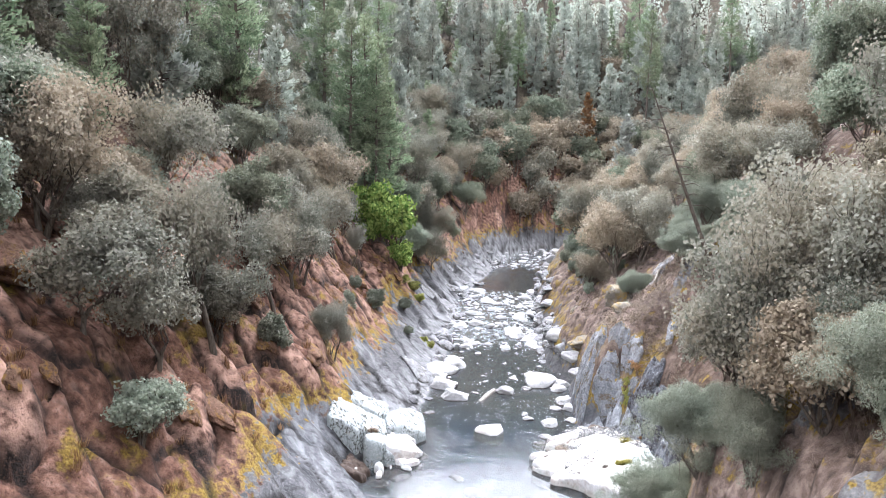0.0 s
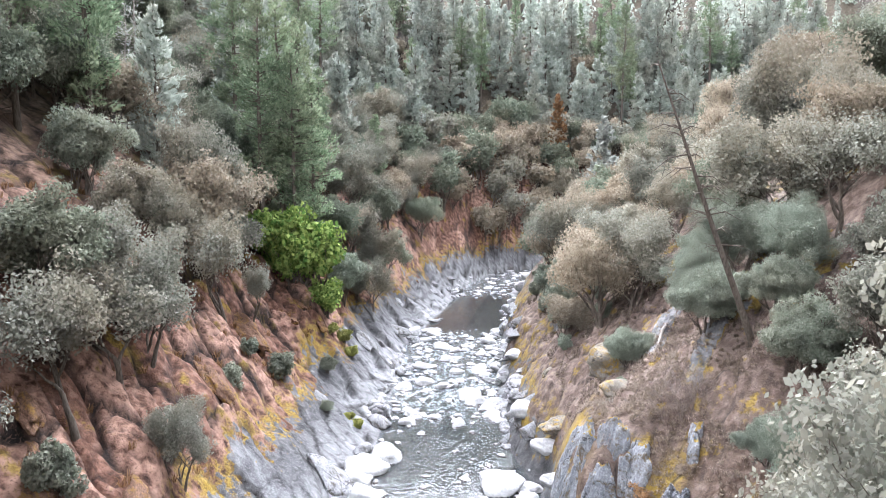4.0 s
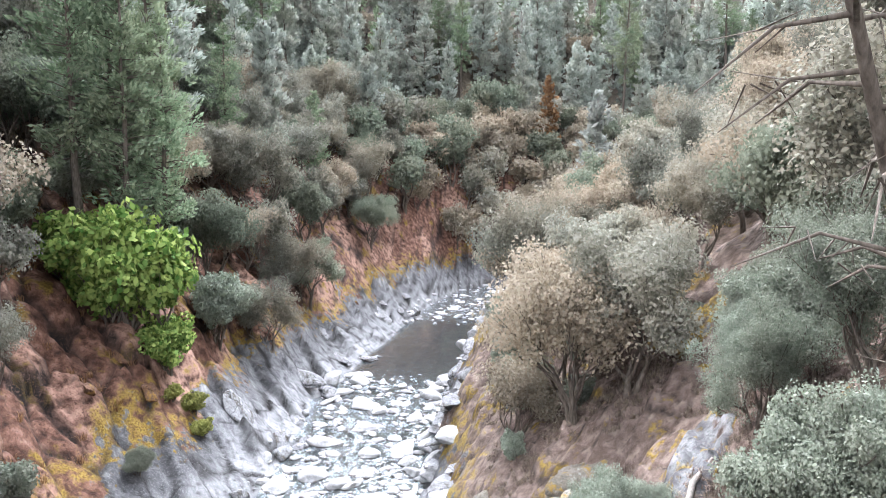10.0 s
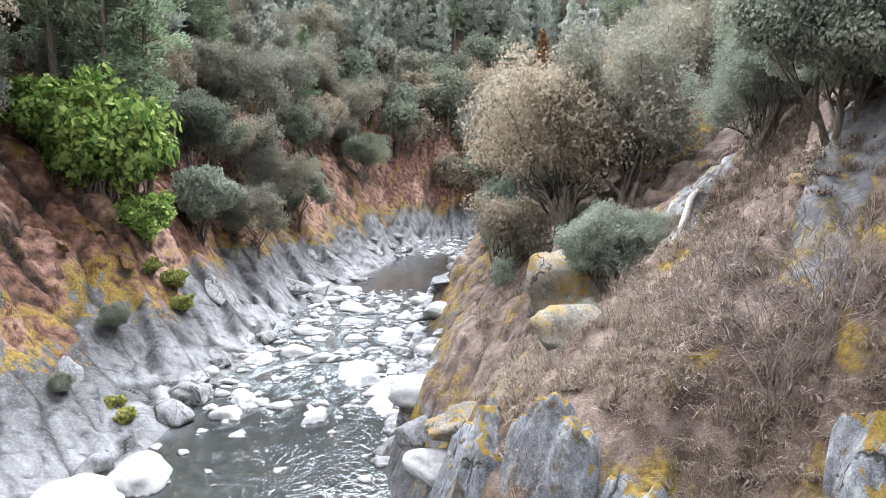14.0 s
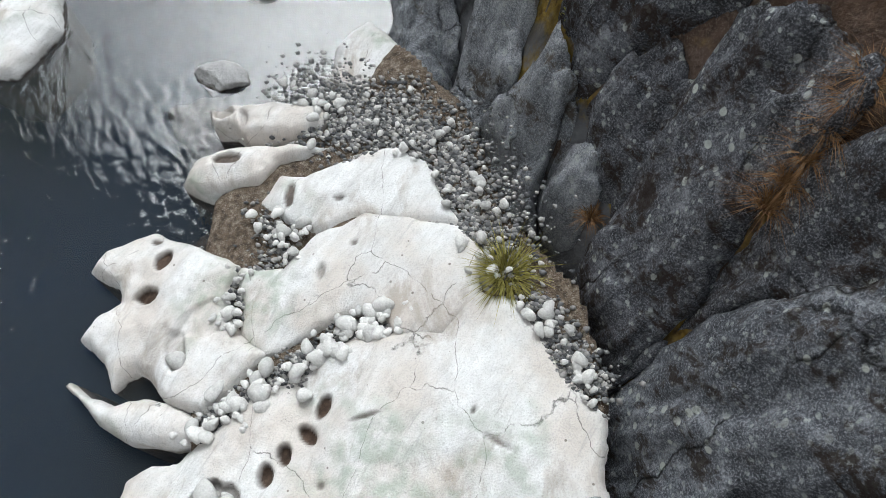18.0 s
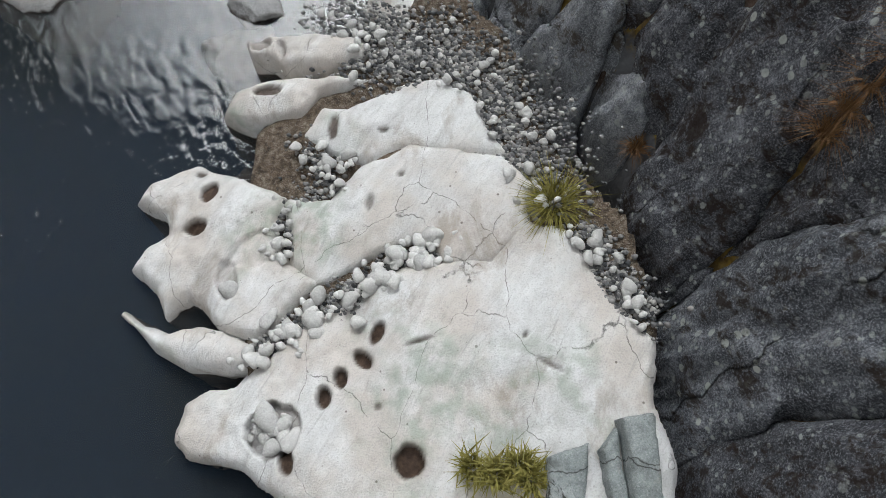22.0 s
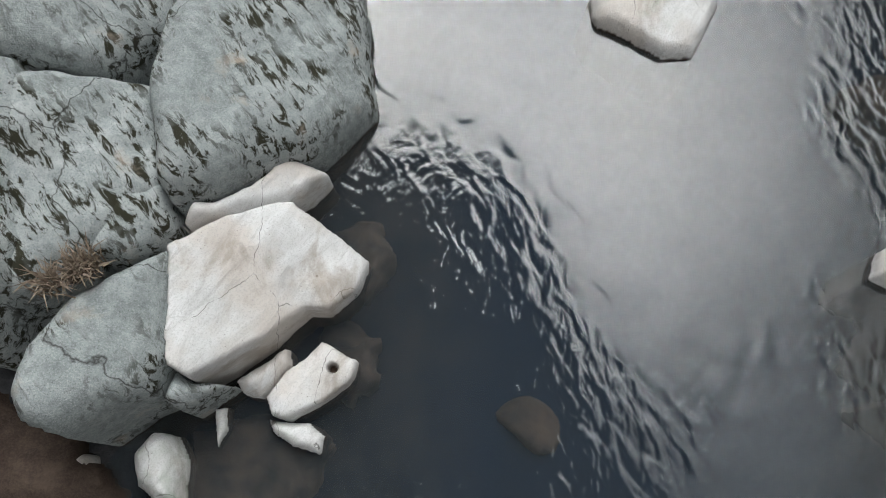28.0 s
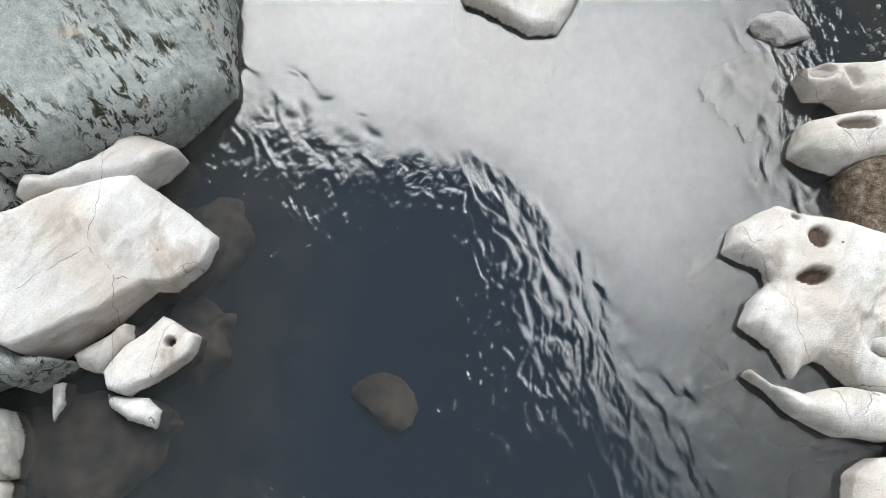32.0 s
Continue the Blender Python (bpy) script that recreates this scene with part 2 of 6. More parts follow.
    col = k.mix(k.math("MULTIPLY", k.attr("split"), k.ramp(n3, (0.34, 0.4), (0.46, 1.0))), col, (0.016, 0.014, 0.013))
    bed = k.ramp(n2, (0.35, (0.012, 0.011, 0.01)), (0.65, (0.055, 0.042, 0.03)))
    bed = k.mix(k.attr("shallow"), (0.002, 0.01, 0.024), bed)
    col = k.mix(k.attr("bed"), col, bed)
    h = k.math("ADD", k.math("MULTIPLY", n2, 0.5), k.math("ADD", k.math("MULTIPLY", n3, 0.35), k.math("MULTIPLY", grit, 0.12)))
    k.done(col, h, 1.0, 0.17)
    bump = [n for n in k.t.nodes if n.type == "BUMP"][0]
    k.put(bump.inputs["Strength"], k.math("SUBTRACT", 1.0, k.attr("bed")))
    return k.m


def water_material():
    k = Mat("river_water", 0.03, 1.0)
    b = k.b
    n1 = k.noise(4.2, 1, 0.5, k.along(25, 1.0, 0.5, 1.0), 0.5)
    n2 = k.noise(11, 1, 0.5, k.along(-15, 1.0, 0.55, 1.0), 0.6)
    n1 = k.math("ADD", k.math("MULTIPLY", n1, 0.72), k.math("MULTIPLY", n2, 0.28))
    foam_n = k.noise(1.6, 7, 0.7, k.scaled(1.0, 0.55, 1.0))
    rapid = k.attr("rapid")
    foam = k.ramp(k.math("ADD", foam_n, k.math("MULTIPLY", rapid, 0.15)), (0.6, 0.0), (0.9, 0.8))
    foam = k.math("MULTIPLY", foam, rapid)
    col = k.mix(foam, (0.6, 0.69, 0.73), (0.7, 0.71, 0.71))
    k.put(b.inputs["Roughness"], k.math("ADD", 0.03, k.math("MULTIPLY", foam, 0.5)))
    b.inputs["IOR"].default_value = 1.48
    trans = k.math("MULTIPLY", k.math("SUBTRACT", 1.0, foam), 0.97)
    k.put(b.inputs["Transmission Weight"], trans)
    m = k.done(col, n1, 0.25, 0.07)
    bump = [n for n in k.t.nodes if n.type == "BUMP"][0]
    k.put(bump.inputs["Strength"], k.math("ADD", k.math("MULTIPLY", k.ramp(k.noise(0.4, 4), (0.4, 0.0), (0.58, 1.0)), 0.26), k.math("ADD", 0.1, k.math("MULTIPLY", rapid, 0.45))))
    return m


def rock_material(name, dark, mid, light, lichen=0.0, scale=1.0, bump=0.6):
    k = Mat(name, 0.82, 0.25)
    n1, n2, n3 = k.noise(0.9 * scale, 5), k.noise(5 * scale, 6, 0.65), k.noise(38 * scale, 4, 0.6)
    streak = k.noise(2.4 * scale, 5, 0.6, k.scaled(0.35, 1.6, 1.2), 0.4)
    f = k.math("ADD", k.math("MULTIPLY", n1, 0.35), k.math("ADD", k.math("MULTIPLY", n2, 0.4), k.math("MULTIPLY", streak, 0.25)))
    col = k.ramp(f, (0.34, dark), (0.5, mid), (0.66, light))
    col = k.mix(k.ramp(n3, (0.4, 0.0), (0.75, 0.35)), col, tuple(min(1, 1.35 * c) for c in light))
    tone = k.math("ADD", 0.82, k.math("MULTIPLY", k.random(), 0.3))
    col = k.mix(1.0, col, tone, "MULTIPLY")
    if lichen:
        spots = k.ramp(k.math("ADD", k.voro(7 * scale), k.math("MULTIPLY", k.math("SUBTRACT", n1, 0.5), -0.5 * lichen)), (0.10, 1.0), (0.16, 0.0))
        col = k.mix(k.math("MULTIPLY", spots, 0.8), col, (0.42, 0.44, 0.4))
    h = k.math("ADD", k.math("MULTIPLY", n2, 0.7), k.math("MULTIPLY", n3, 0.3))
    col = k.drowned(col)
    return k.done(col, h, bump, 0.06)


def foliage_material(name, a, b, dry=0.3):
    """Leaves: half of the light that they scatter passes through them."""
    k = Mat(name, 0.75, 0.12)
    col = k.ramp(k.island(), (0.0, a), (1.0, b))
    tone = k.math("ADD", 0.75, k.math("MULTIPLY", k.random(), 0.55))
    col = k.mix(1.0, col, tone, "MULTIPLY")
    col = k.mix(k.math("MULTIPLY", k.ramp(k.noise(0.12, 3), (0.42, 0.0), (0.62, 1.0)), dry), col, (0.3, 0.235, 0.16))
    k.done(col)
    thin = k.node("BsdfTranslucent", Color=col)
    both = k.node("MixShader", Fac=0.33)
    k.t.links.new(k.b.outputs[0], both.inputs[1])
    k.t.links.new(thin.outputs[0], both.inputs[2])
    k.t.links.new(both.outputs[0], k.t.nodes["Material Output"].inputs["Surface"])
    return k.m


def bark_material(name, a, b):
    k = Mat(name, 0.9, 0.15)
    n = k.noise(6, 5, 0.6, k.scaled(2, 2, 0.4))
    return k.done(k.ramp(n, (0.3, a), (0.7, b)), n, 0.6, 0.03)


GROUND = ground_material()
WATER = water_material()
PALE = rock_material("pale_granite", (0.15, 0.15, 0.149), (0.3, 0.298, 0.295), (0.44, 0.437, 0.43))
COBBLE = rock_material("pale_cobble", (0.33, 0.325, 0.31), (0.5, 0.495, 0.48), (0.64, 0.63, 0.61))
OAK_LEAF = foliage_material("dusty_oak_leaf", (0.16, 0.162, 0.128), (0.264, 0.264, 0.219), 0.4)
PINE_LEAF = foliage_material("pine_needles", (0.12, 0.175, 0.103), (0.271, 0.333, 0.217), 0.2)
# grey-green far needles, paled further: distance haze is put into their colour
FAR_LEAF = foliage_material("haze_paled_needles", (0.27, 0.305, 0.265), (0.45, 0.485, 0.425), 0.3)
MAPLE_LEAF = foliage_material("bright_maple_leaf", (0.07, 0.15, 0.03), (0.34, 0.42, 0.12), 0.0)
TAN_LEAF = foliage_material("tan_oak_leaf", (0.224, 0.19, 0.14), (0.339, 0.299, 0.233), 0.4)
BAY_LEAF = foliage_material("bay_leaf", (0.11, 0.133, 0.096), (0.208, 0.234, 0.176), 0.2)
OLIVE_LEAF = foliage_material("silvery_shrub_leaf", (0.163, 0.192, 0.144), (0.265, 0.292, 0.235), 0.2)
BARK = bark_material("grey_brown_bark", (0.05, 0.04, 0.032), (0.16, 0.135, 0.11))
TWIGS = bark_material("grey_brown_twigs", (0.11, 0.085, 0.075), (0.3, 0.25, 0.22))
DEADWOOD = bark_material("bleached_dead_wood", (0.2, 0.18, 0.16), (0.42, 0.39, 0.35))


# ---- shape tools ----
def lattice(ix, iy, seed):
    h = (ix.astype(np.int64) * 374761393 + iy.astype(np.int64) * 668265263 + seed * 974634777) & 0xFFFFFFFF
    h = ((h ^ (h >> 13)) * 1274126177) & 0xFFFFFFFF
    return ((h ^ (h >> 16)) & 0xFFFF) / 65535.0


def vnoise(x, y, seed=0):
    ix, iy = np.floor(x), np.floor(y)
    fx, fy = x - ix, y - iy
    fx, fy = fx * fx * (3 - 2 * fx), fy * fy * (3 - 2 * fy)
    a, b = lattice(ix, iy, seed), lattice(ix + 1, iy, seed)
    c, d = lattice(ix, iy + 1, seed), lattice(ix + 1, iy + 1, seed)
    return (a + (b - a) * fx) * (1 - fy) + (c + (d - c) * fx) * fy - 0.5


def fbm(x, y, seed=0, octaves=4, gain=0.5):
    out, amp = 0 * x, 1.0
    for o in range(octaves):
        out = out + amp * vnoise(x * 2**o + 17.3 * o, y * 2**o - 9.1 * o, seed + o)
        amp *= gain
    return out


def mesh_object(name, verts, faces, material, parent=None, smooth=False, label=""):
    me = bpy.data.meshes.new(name)
    me.from_pydata([tuple(v) for v in verts], [], [tuple(f) for f in faces])
    me.materials.append(material)
    if smooth:
        me.polygons.foreach_set("use_smooth", [True] * len(me.polygons))
    me.update()
    ob = new(name, me)
    ob.parent = parent
    return tagged(ob, label)


def grid_faces(nx, ny):
    i = np.arange(nx - 1)[:, None] * ny + np.arange(ny - 1)[None, :]
    return np.stack([i, i + ny, i + ny + 1, i + 1], -1).reshape(-1, 4).tolist()


# ---- the canyon's ground ----
# centre line of the river: x, y and half width, from behind the start to round the bend
def blocks(x, y, long, wide, turn, seed, warp=0.35):
    """Jointed rock: for each place a random number of its block, the place along and across it, and the distance to the joint."""
    c, q = math.cos(radians(turn)), math.sin(radians(turn))
    u, v = (x * c + y * q) / long, (-x * q + y * c) / wide
    u, v = u + warp * fbm(x / 2.1, y / 2.1, seed + 3, 3), v + warp * fbm(x / 2.3, y / 2.3, seed + 4, 3)
    iu, iv = np.floor(u), np.floor(v)
    f1, f2 = np.full(u.shape, 9.0), np.full(u.shape, 9.0)
    number, lu, lv = 0 * u, 0 * u, 0 * u
    for a in (-1, 0, 1):
        for b in (-1, 0, 1):
            px, py = iu + a + 0.15 + 0.7 * lattice(iu + a, iv + b, seed), iv + b + 0.15 + 0.7 * lattice(iu + a, iv + b, seed + 1)
            d = np.hypot(u - px, v - py)
            near = d < f1
            f2 = np.where(near, f1, np.minimum(f2, d))
            number = np.where(near, lattice(iu + a, iv + b, seed + 2), number)
            lu, lv = np.where(near, u - px, lu), np.where(near, v - py, lv)
            f1 = np.where(near, d, f1)
    return number, lu, lv, f2 - f1


RIVER = np.array([(-15, -200, 7), (-10, -60, 7), (-7, -20, 7.5), (-5.2, -4, 7.6), (-5.2, 3, 7.8), (-5.8, 7, 6.9), (-6.7, 11, 6.0), (-6.9, 20, 5.6), (-7.4, 30, 4.9), (-7.6, 45, 5.0), (-7.0, 60, 4.8), (-4.6, 78, 4.6), (-2.0, 95, 4.6), (3, 108, 4.5), (16, 117, 4.5), (50, 122, 5), (120, 110, 5), (400, 60, 6)], float)


def river_side(x, y):
    """Metres outside the water's edge (negative in the river), and the bank: 0 left, 1 right."""
    best, side = np.full(x.shape, 1e9), np.zeros(x.shape)
    for (ax, ay, aw), (bx, by, bw) in zip(RIVER[:-1], RIVER[1:]):
        dx, dy = bx - ax, by - ay
        u = np.clip(((x - ax) * dx + (y - ay) * dy) / (dx * dx + dy * dy), 0, 1)
        d = np.hypot(x - ax - u * dx, y - ay - u * dy) - (aw + u * (bw - aw))
        right = ((x - ax) * dy - (y - ay) * dx) > 0
        near = d < best
        best, side = np.where(near, d, best), np.where(near, right, side)
    return best, side


def ground(x, y):
    x, y = np.asarray(x, float), np.asarray(y, float)
    s, side = river_side(x, y)
    s = s + 1.6 * fbm(x / 7, y / 7, 3, 3) * np.clip(s / 3 + 0.6, 0.2, 1) * np.interp(np.hypot((x - 1) / 6, (y - 4) / 9), [0.8, 1.4], [0.1, 1])
    left = np.interp(s, [-6, -3, 0, 2, 4, 6, 8, 10.5, 12, 20, 40, 90, 200, 500], [-2.2, -1.5, 0, 0.8, 2.0, 3.6, 6.0, 8.2, 10.5, 18.5, 36, 74, 140, 230])
    left = left * np.where(s > 0, np.interp(y, [30, 50, 80, 95, 108, 125], [1, 1.35, 1.3, 1.5, 2.2, 2.0]) * np.interp(s, [5, 25], [1, 0]) + np.interp(s, [5, 25], [0, 1]), 1)
    steep = np.interp(s, [-6, -3, 0, 0.5, 1.2, 2, 3, 4.5, 7, 10, 18, 40, 90, 200, 500], [-2.2, -1.0, 0, 1.4, 3.1, 4.9, 6.6, 8.1, 10.4, 14, 22, 40, 72, 130, 220])
    gentle = np.interp(s, [-6, -3, 0, 1.0, 3, 8, 17, 40, 90, 200, 500], [-2.2, -1.3, 0, 1.8, 4.6, 9.0, 14.5, 29, 62, 125, 220])
    along = np.interp(y, [14, 26], [1, 0])
    steep = steep + np.interp(s, [0, 0.8, 1.5, 4.5, 10, 25], [0, 1.9, 2.5, 2.2, 1.8, 0]) * np.interp(y, [-6, -1], [1, 0]) + np.interp(s, [0, 0.8, 1.5, 4, 8], [0, 1.5, 1.9, 0.4, 0]) * np.interp(y, [11, 14.5, 18, 23], [0, 1, 1, 0])
    right = steep * along + gentle * (1 - along)
    z = np.where(side > 0.5, right, left)
    # the cliff over the shelf stays close to its plane
    calm = np.interp(np.hypot((x - 2.5) / 5, (y - 4) / 9), [0.7, 1.3], [0.15, 1])
    amp = np.clip(s * 0.12, 0.03, 5)
    z = z + calm * amp * fbm(x / 14, y / 14, 11, 3) * 1.3
    crag = np.abs(fbm((x + 0.8 * z) / 2.6, (y * 0.55 - 0.5 * z) / 2.6, 23, 4)) * 1.6
    bare = np.where(side < 0.5, np.interp(s, [4.5, 8], [0.06, 1]), 0.7)
    z = z + calm * bare * np.clip(s * 0.35, 0, 1.0) * np.interp(s, [12, 24], [0.35, 1]) * (0.9 - crag) * np.clip(1.3 - s / 60, 0.2, 1)
    tilt = (x * 0.8 + y * 0.45 + 0.5 * z) / 1.9 + 1.2 * fbm(x / 5, y / 5, 51, 3)
    ledge = tilt - np.floor(tilt)
    z = z + calm * np.where(side < 0.5, 0.35 * bare, 0.2) * (ledge**1.6 - 0.4) * np.clip(s / 2.5, 0, 1) * np.clip(1.4 - s / 24, 0, 1)
    # joints and ledges: long slabs dipping to the water, and smaller blocks upon them
    depth = calm * np.clip(s / 1.5, 0, 1) * np.clip(1.5 - s / 22, 0, 1) * np.interp(y, [50, 75], [1, 0.25])
    number, lu, lv, joint = blocks(x, y, 6.5, 2.6, -42, 71)
    small, su, sv, crack = blocks(x, y, 1.3, 0.7, -38, 81)
    slabs = 0.8 * (number - 0.5) + 0.5 * lv - 0.2 * lu - 0.22 * np.clip(1 - joint / 0.1, 0, 1) + 0.1 * (small - 0.5) + 0.1 * sv - 0.06 * np.clip(1 - crack / 0.16, 0, 1)
    # great fins with their steep sides down the valley
    fin = (y + 1.1 * x) * 0.67 / 6.2 + 0.35 * fbm(x / 6, y / 6, 211, 3)
    rake = fin - np.floor(fin)
    wall = np.clip(rake / 0.07, 0, 1)
    z = z + np.where(side < 0.5, 1, 0) * np.interp(s, [0.2, 1.5, 5.5, 8], [0, 1.0, 1.2, 0]) * np.interp(y, [30, 42, 88, 100], [0, 1, 1, 0]) * (wall * (1 - rake) - 0.45)
    # rounded rust blocks above them
    hump, hu, hv, cleft = blocks(x, y, 3.4, 2.3, -30, 171, 0.5)
    chunk, cu, cw, chink = blocks(x, y, 1.3, 1.0, -20, 181, 0.5)
    humps = 1.9 * (hump - 0.5) + 0.9 * (1 - np.exp(-cleft / 0.16)) + 0.5 * hv + 0.5 * (chunk - 0.5) * hump + 0.25 * (1 - np.exp(-chink / 0.14)) - 0.8
    slabs = slabs + np.interp(s, [5.0, 7.5], [0, 1]) * (humps - 0.7 * slabs)
    number, lu, lv, joint = blocks(x, y, 2.6, 1.5, 48, 91)
    small, su, sv, crack = blocks(x, y, 1.0, 0.6, 40, 95)
    crags = np.clip(2.6 * (number - 0.45), -0.1, 1.3) * (0.6 + 0.5 * lu) + 0.5 * lv - 0.35 * np.clip(1 - joint / 0.14, 0, 1) + np.clip(number - 0.35, 0, 1) * (0.7 * (small - 0.5) + 0.4 * su - 0.3 * np.clip(1 - crack / 0.18, 0, 1))
    z = z + depth * np.where(side < 0.5, 0.75 * slabs, 0.6 * crags)
    z = z - 0.45 * np.clip(side, 0, 1) * np.clip(s / 0.6, 0, 1) * np.clip((5.6 - x) / 0.8, 0, 1) * np.clip((12.5 - y) / 2, 0, 1) * np.clip((y + 3) / 2, 0, 1)
    # hollow under the rocks on the far side of the pool
    z = z - 1.5 * np.clip(1.25 - np.hypot((x + 14.2) / 2.6, (y - 4.8) / 4.8), 0, 0.5)
    return z


def ramp_axis(lo, a, b, hi, step, growth):
    mid = list(np.arange(a, b, step))
    out, s = [b], step
    while out[-1] < hi:
        s *= growth
        out.append(out[-1] + s)
    pre, s = [a], step
    while pre[-1] > lo:
        s *= growth
        pre.append(pre[-1] - s)
    return np.array(pre[:0:-1] + mid + out)


LAND = []


def build_ground():
    xs, ys = ramp_axis(-500, -27, 11, 500, 0.2, 1.07), ramp_axis(-260, -20, 56, 620, 0.2, 1.035)
    gx, gy = np.meshgrid(xs, ys, indexing="ij")
    z = ground(gx, gy)
    LAND.append((xs, ys, z))
    ob = mesh_object("ground", np.stack([gx, gy, z], -1).reshape(-1, 3).tolist(), grid_faces(len(xs), len(ys)), GROUND, smooth=True)
    s, side = river_side(gx, gy)
    far = np.clip((s - 14) / 14, 0, 1) * np.clip(0.35 + gy / 60, 0.35, 1)
    number, lu, lv, joint = blocks(gx, gy, 6.5, 2.6, -42, 71)
    crack = blocks(gx, gy, 1.3, 0.7, -38, 81)[3]
    hump, hu, hv, rift = blocks(gx, gy, 3.4, 2.3, -30, 171, 0.5)
    chink = blocks(gx, gy, 1.3, 1.0, -20, 181, 0.5)[3]
    high = np.interp(s, [5.0, 7.5], [0, 1])
    fin = (gy + 1.1 * gx) * 0.67 / 6.2 + 0.35 * fbm(gx / 6, gy / 6, 211, 3)
    seam = np.clip(1 - (fin - np.floor(fin)) / 0.05, 0, 1) * (1 - high) * np.interp(gy, [34, 44, 88, 100], [0, 1, 1, 0])
    joint, crack = joint * (1 - high) + 0.8 * rift * high, crack * (1 - high) + chink * high
    many, lu, lv, cleft = blocks(gx, gy, 2.6, 1.5, 48, 91)
    chip = blocks(gx, gy, 1.0, 0.6, 40, 95)[3]
    scour = np.where(side > 0.5, 0.75 - z / 8.5, 1.1 - z / 6.5 + 0.35 * (number - 0.5))
    bare = np.clip((many - 0.9) * 7, 0, 1) * side * np.clip(1.5 - s / 16, 0, 1)
    scour = np.maximum(scour, bare)
    split = np.where(side > 0.5, np.maximum(np.clip(1 - cleft / 0.1, 0, 1), np.clip(0.7 - chip / 0.14, 0, 1)) * np.clip(many * 3 - 1, 0, 1), np.maximum(np.clip(1.15 - joint / 0.13, 0, 1), np.clip(0.75 - crack / 0.12, 0, 1)))
    split = np.maximum(split, 0.3 * seam * (1 - side))
    patch = np.clip(1.5 - np.hypot((gx - 3.4) / 1.5, (gy - 9.6) / 1.0), 0, 1)
    for name, v in (("lip", np.maximum(patch, side * np.clip(1.4 - np.abs(z - 5.0) / 2.0, 0, 1) * np.clip((gy - 12.5) / 3, 0, 1) * np.clip((22 - gy) / 4, 0, 1))), ("split", split * (z > 0.1)), ("block", np.where(side > 0.5, many, number)), ("damp", side * np.clip(1.4 - np.hypot((gx - 5.2) / 2.6, (gy - 4.5) / 5.0), 0, 1)), ("bleach", (1 - side) * np.clip(1.4 - z / 1.6, 0, 1) * np.clip((gy - 6) / 6, 0, 1)), ("top", hump), ("bank", side), ("far", far), ("scour", np.clip(scour, 0, 1)), ("bed", np.clip(0.3 - z * 3, 0, 1)), ("shallow", np.maximum(np.clip(1.0 + z / 1.5, 0, 1), np.clip((gy - 11) / 6, 0, 1))), ("dark", 0.75 * side * np.clip((22 - gy) / 8, 0, 1) * np.clip((gy + 14) / 8, 0, 1) * np.clip((12 - z) / 4, 0, 1) + 0.5 * (1 - side) * np.clip((13 - gy) / 2, 0, 1) * np.clip((gy + 6) / 4, 0, 1))):
        at = ob.data.attributes.new(name, "FLOAT", "POINT")
        at.data.foreach_set("value", v.ravel().astype(np.float32))
    return tagged(ob, "rust-brown and grey rocky canyon slopes with dry soil", "ground", kind="structure")


def build_water():
    xs, ys = ramp_axis(-60, -16, 8, 160, 0.5, 1.12), ramp_axis(-200, -10, 100, 160, 0.5, 1.1)
    gx, gy = np.meshgrid(xs, ys, indexing="ij")
    ob = mesh_object("water", np.stack([gx, gy, 0 * gx], -1).reshape(-1, 3).tolist(), grid_faces(len(xs), len(ys)), WATER, smooth=True)
    rapid = np.interp(gy, [-20, 12, 18, 30, 36, 40, 62, 66, 84, 88, 130], [0, 0, 0.3, 0.4, 0.9, 1, 0.9, 0.15, 0.15, 0.8, 0.8])
    at = ob.data.attributes.new("rapid", "FLOAT", "POINT")
    at.data.foreach_set("value", rapid.ravel().astype(np.float32))
    ob.visible_shadow = False
    return tagged(ob, "dark clear river with white riffles between boulders", "river", kind="structure")


build_ground()
build_water()


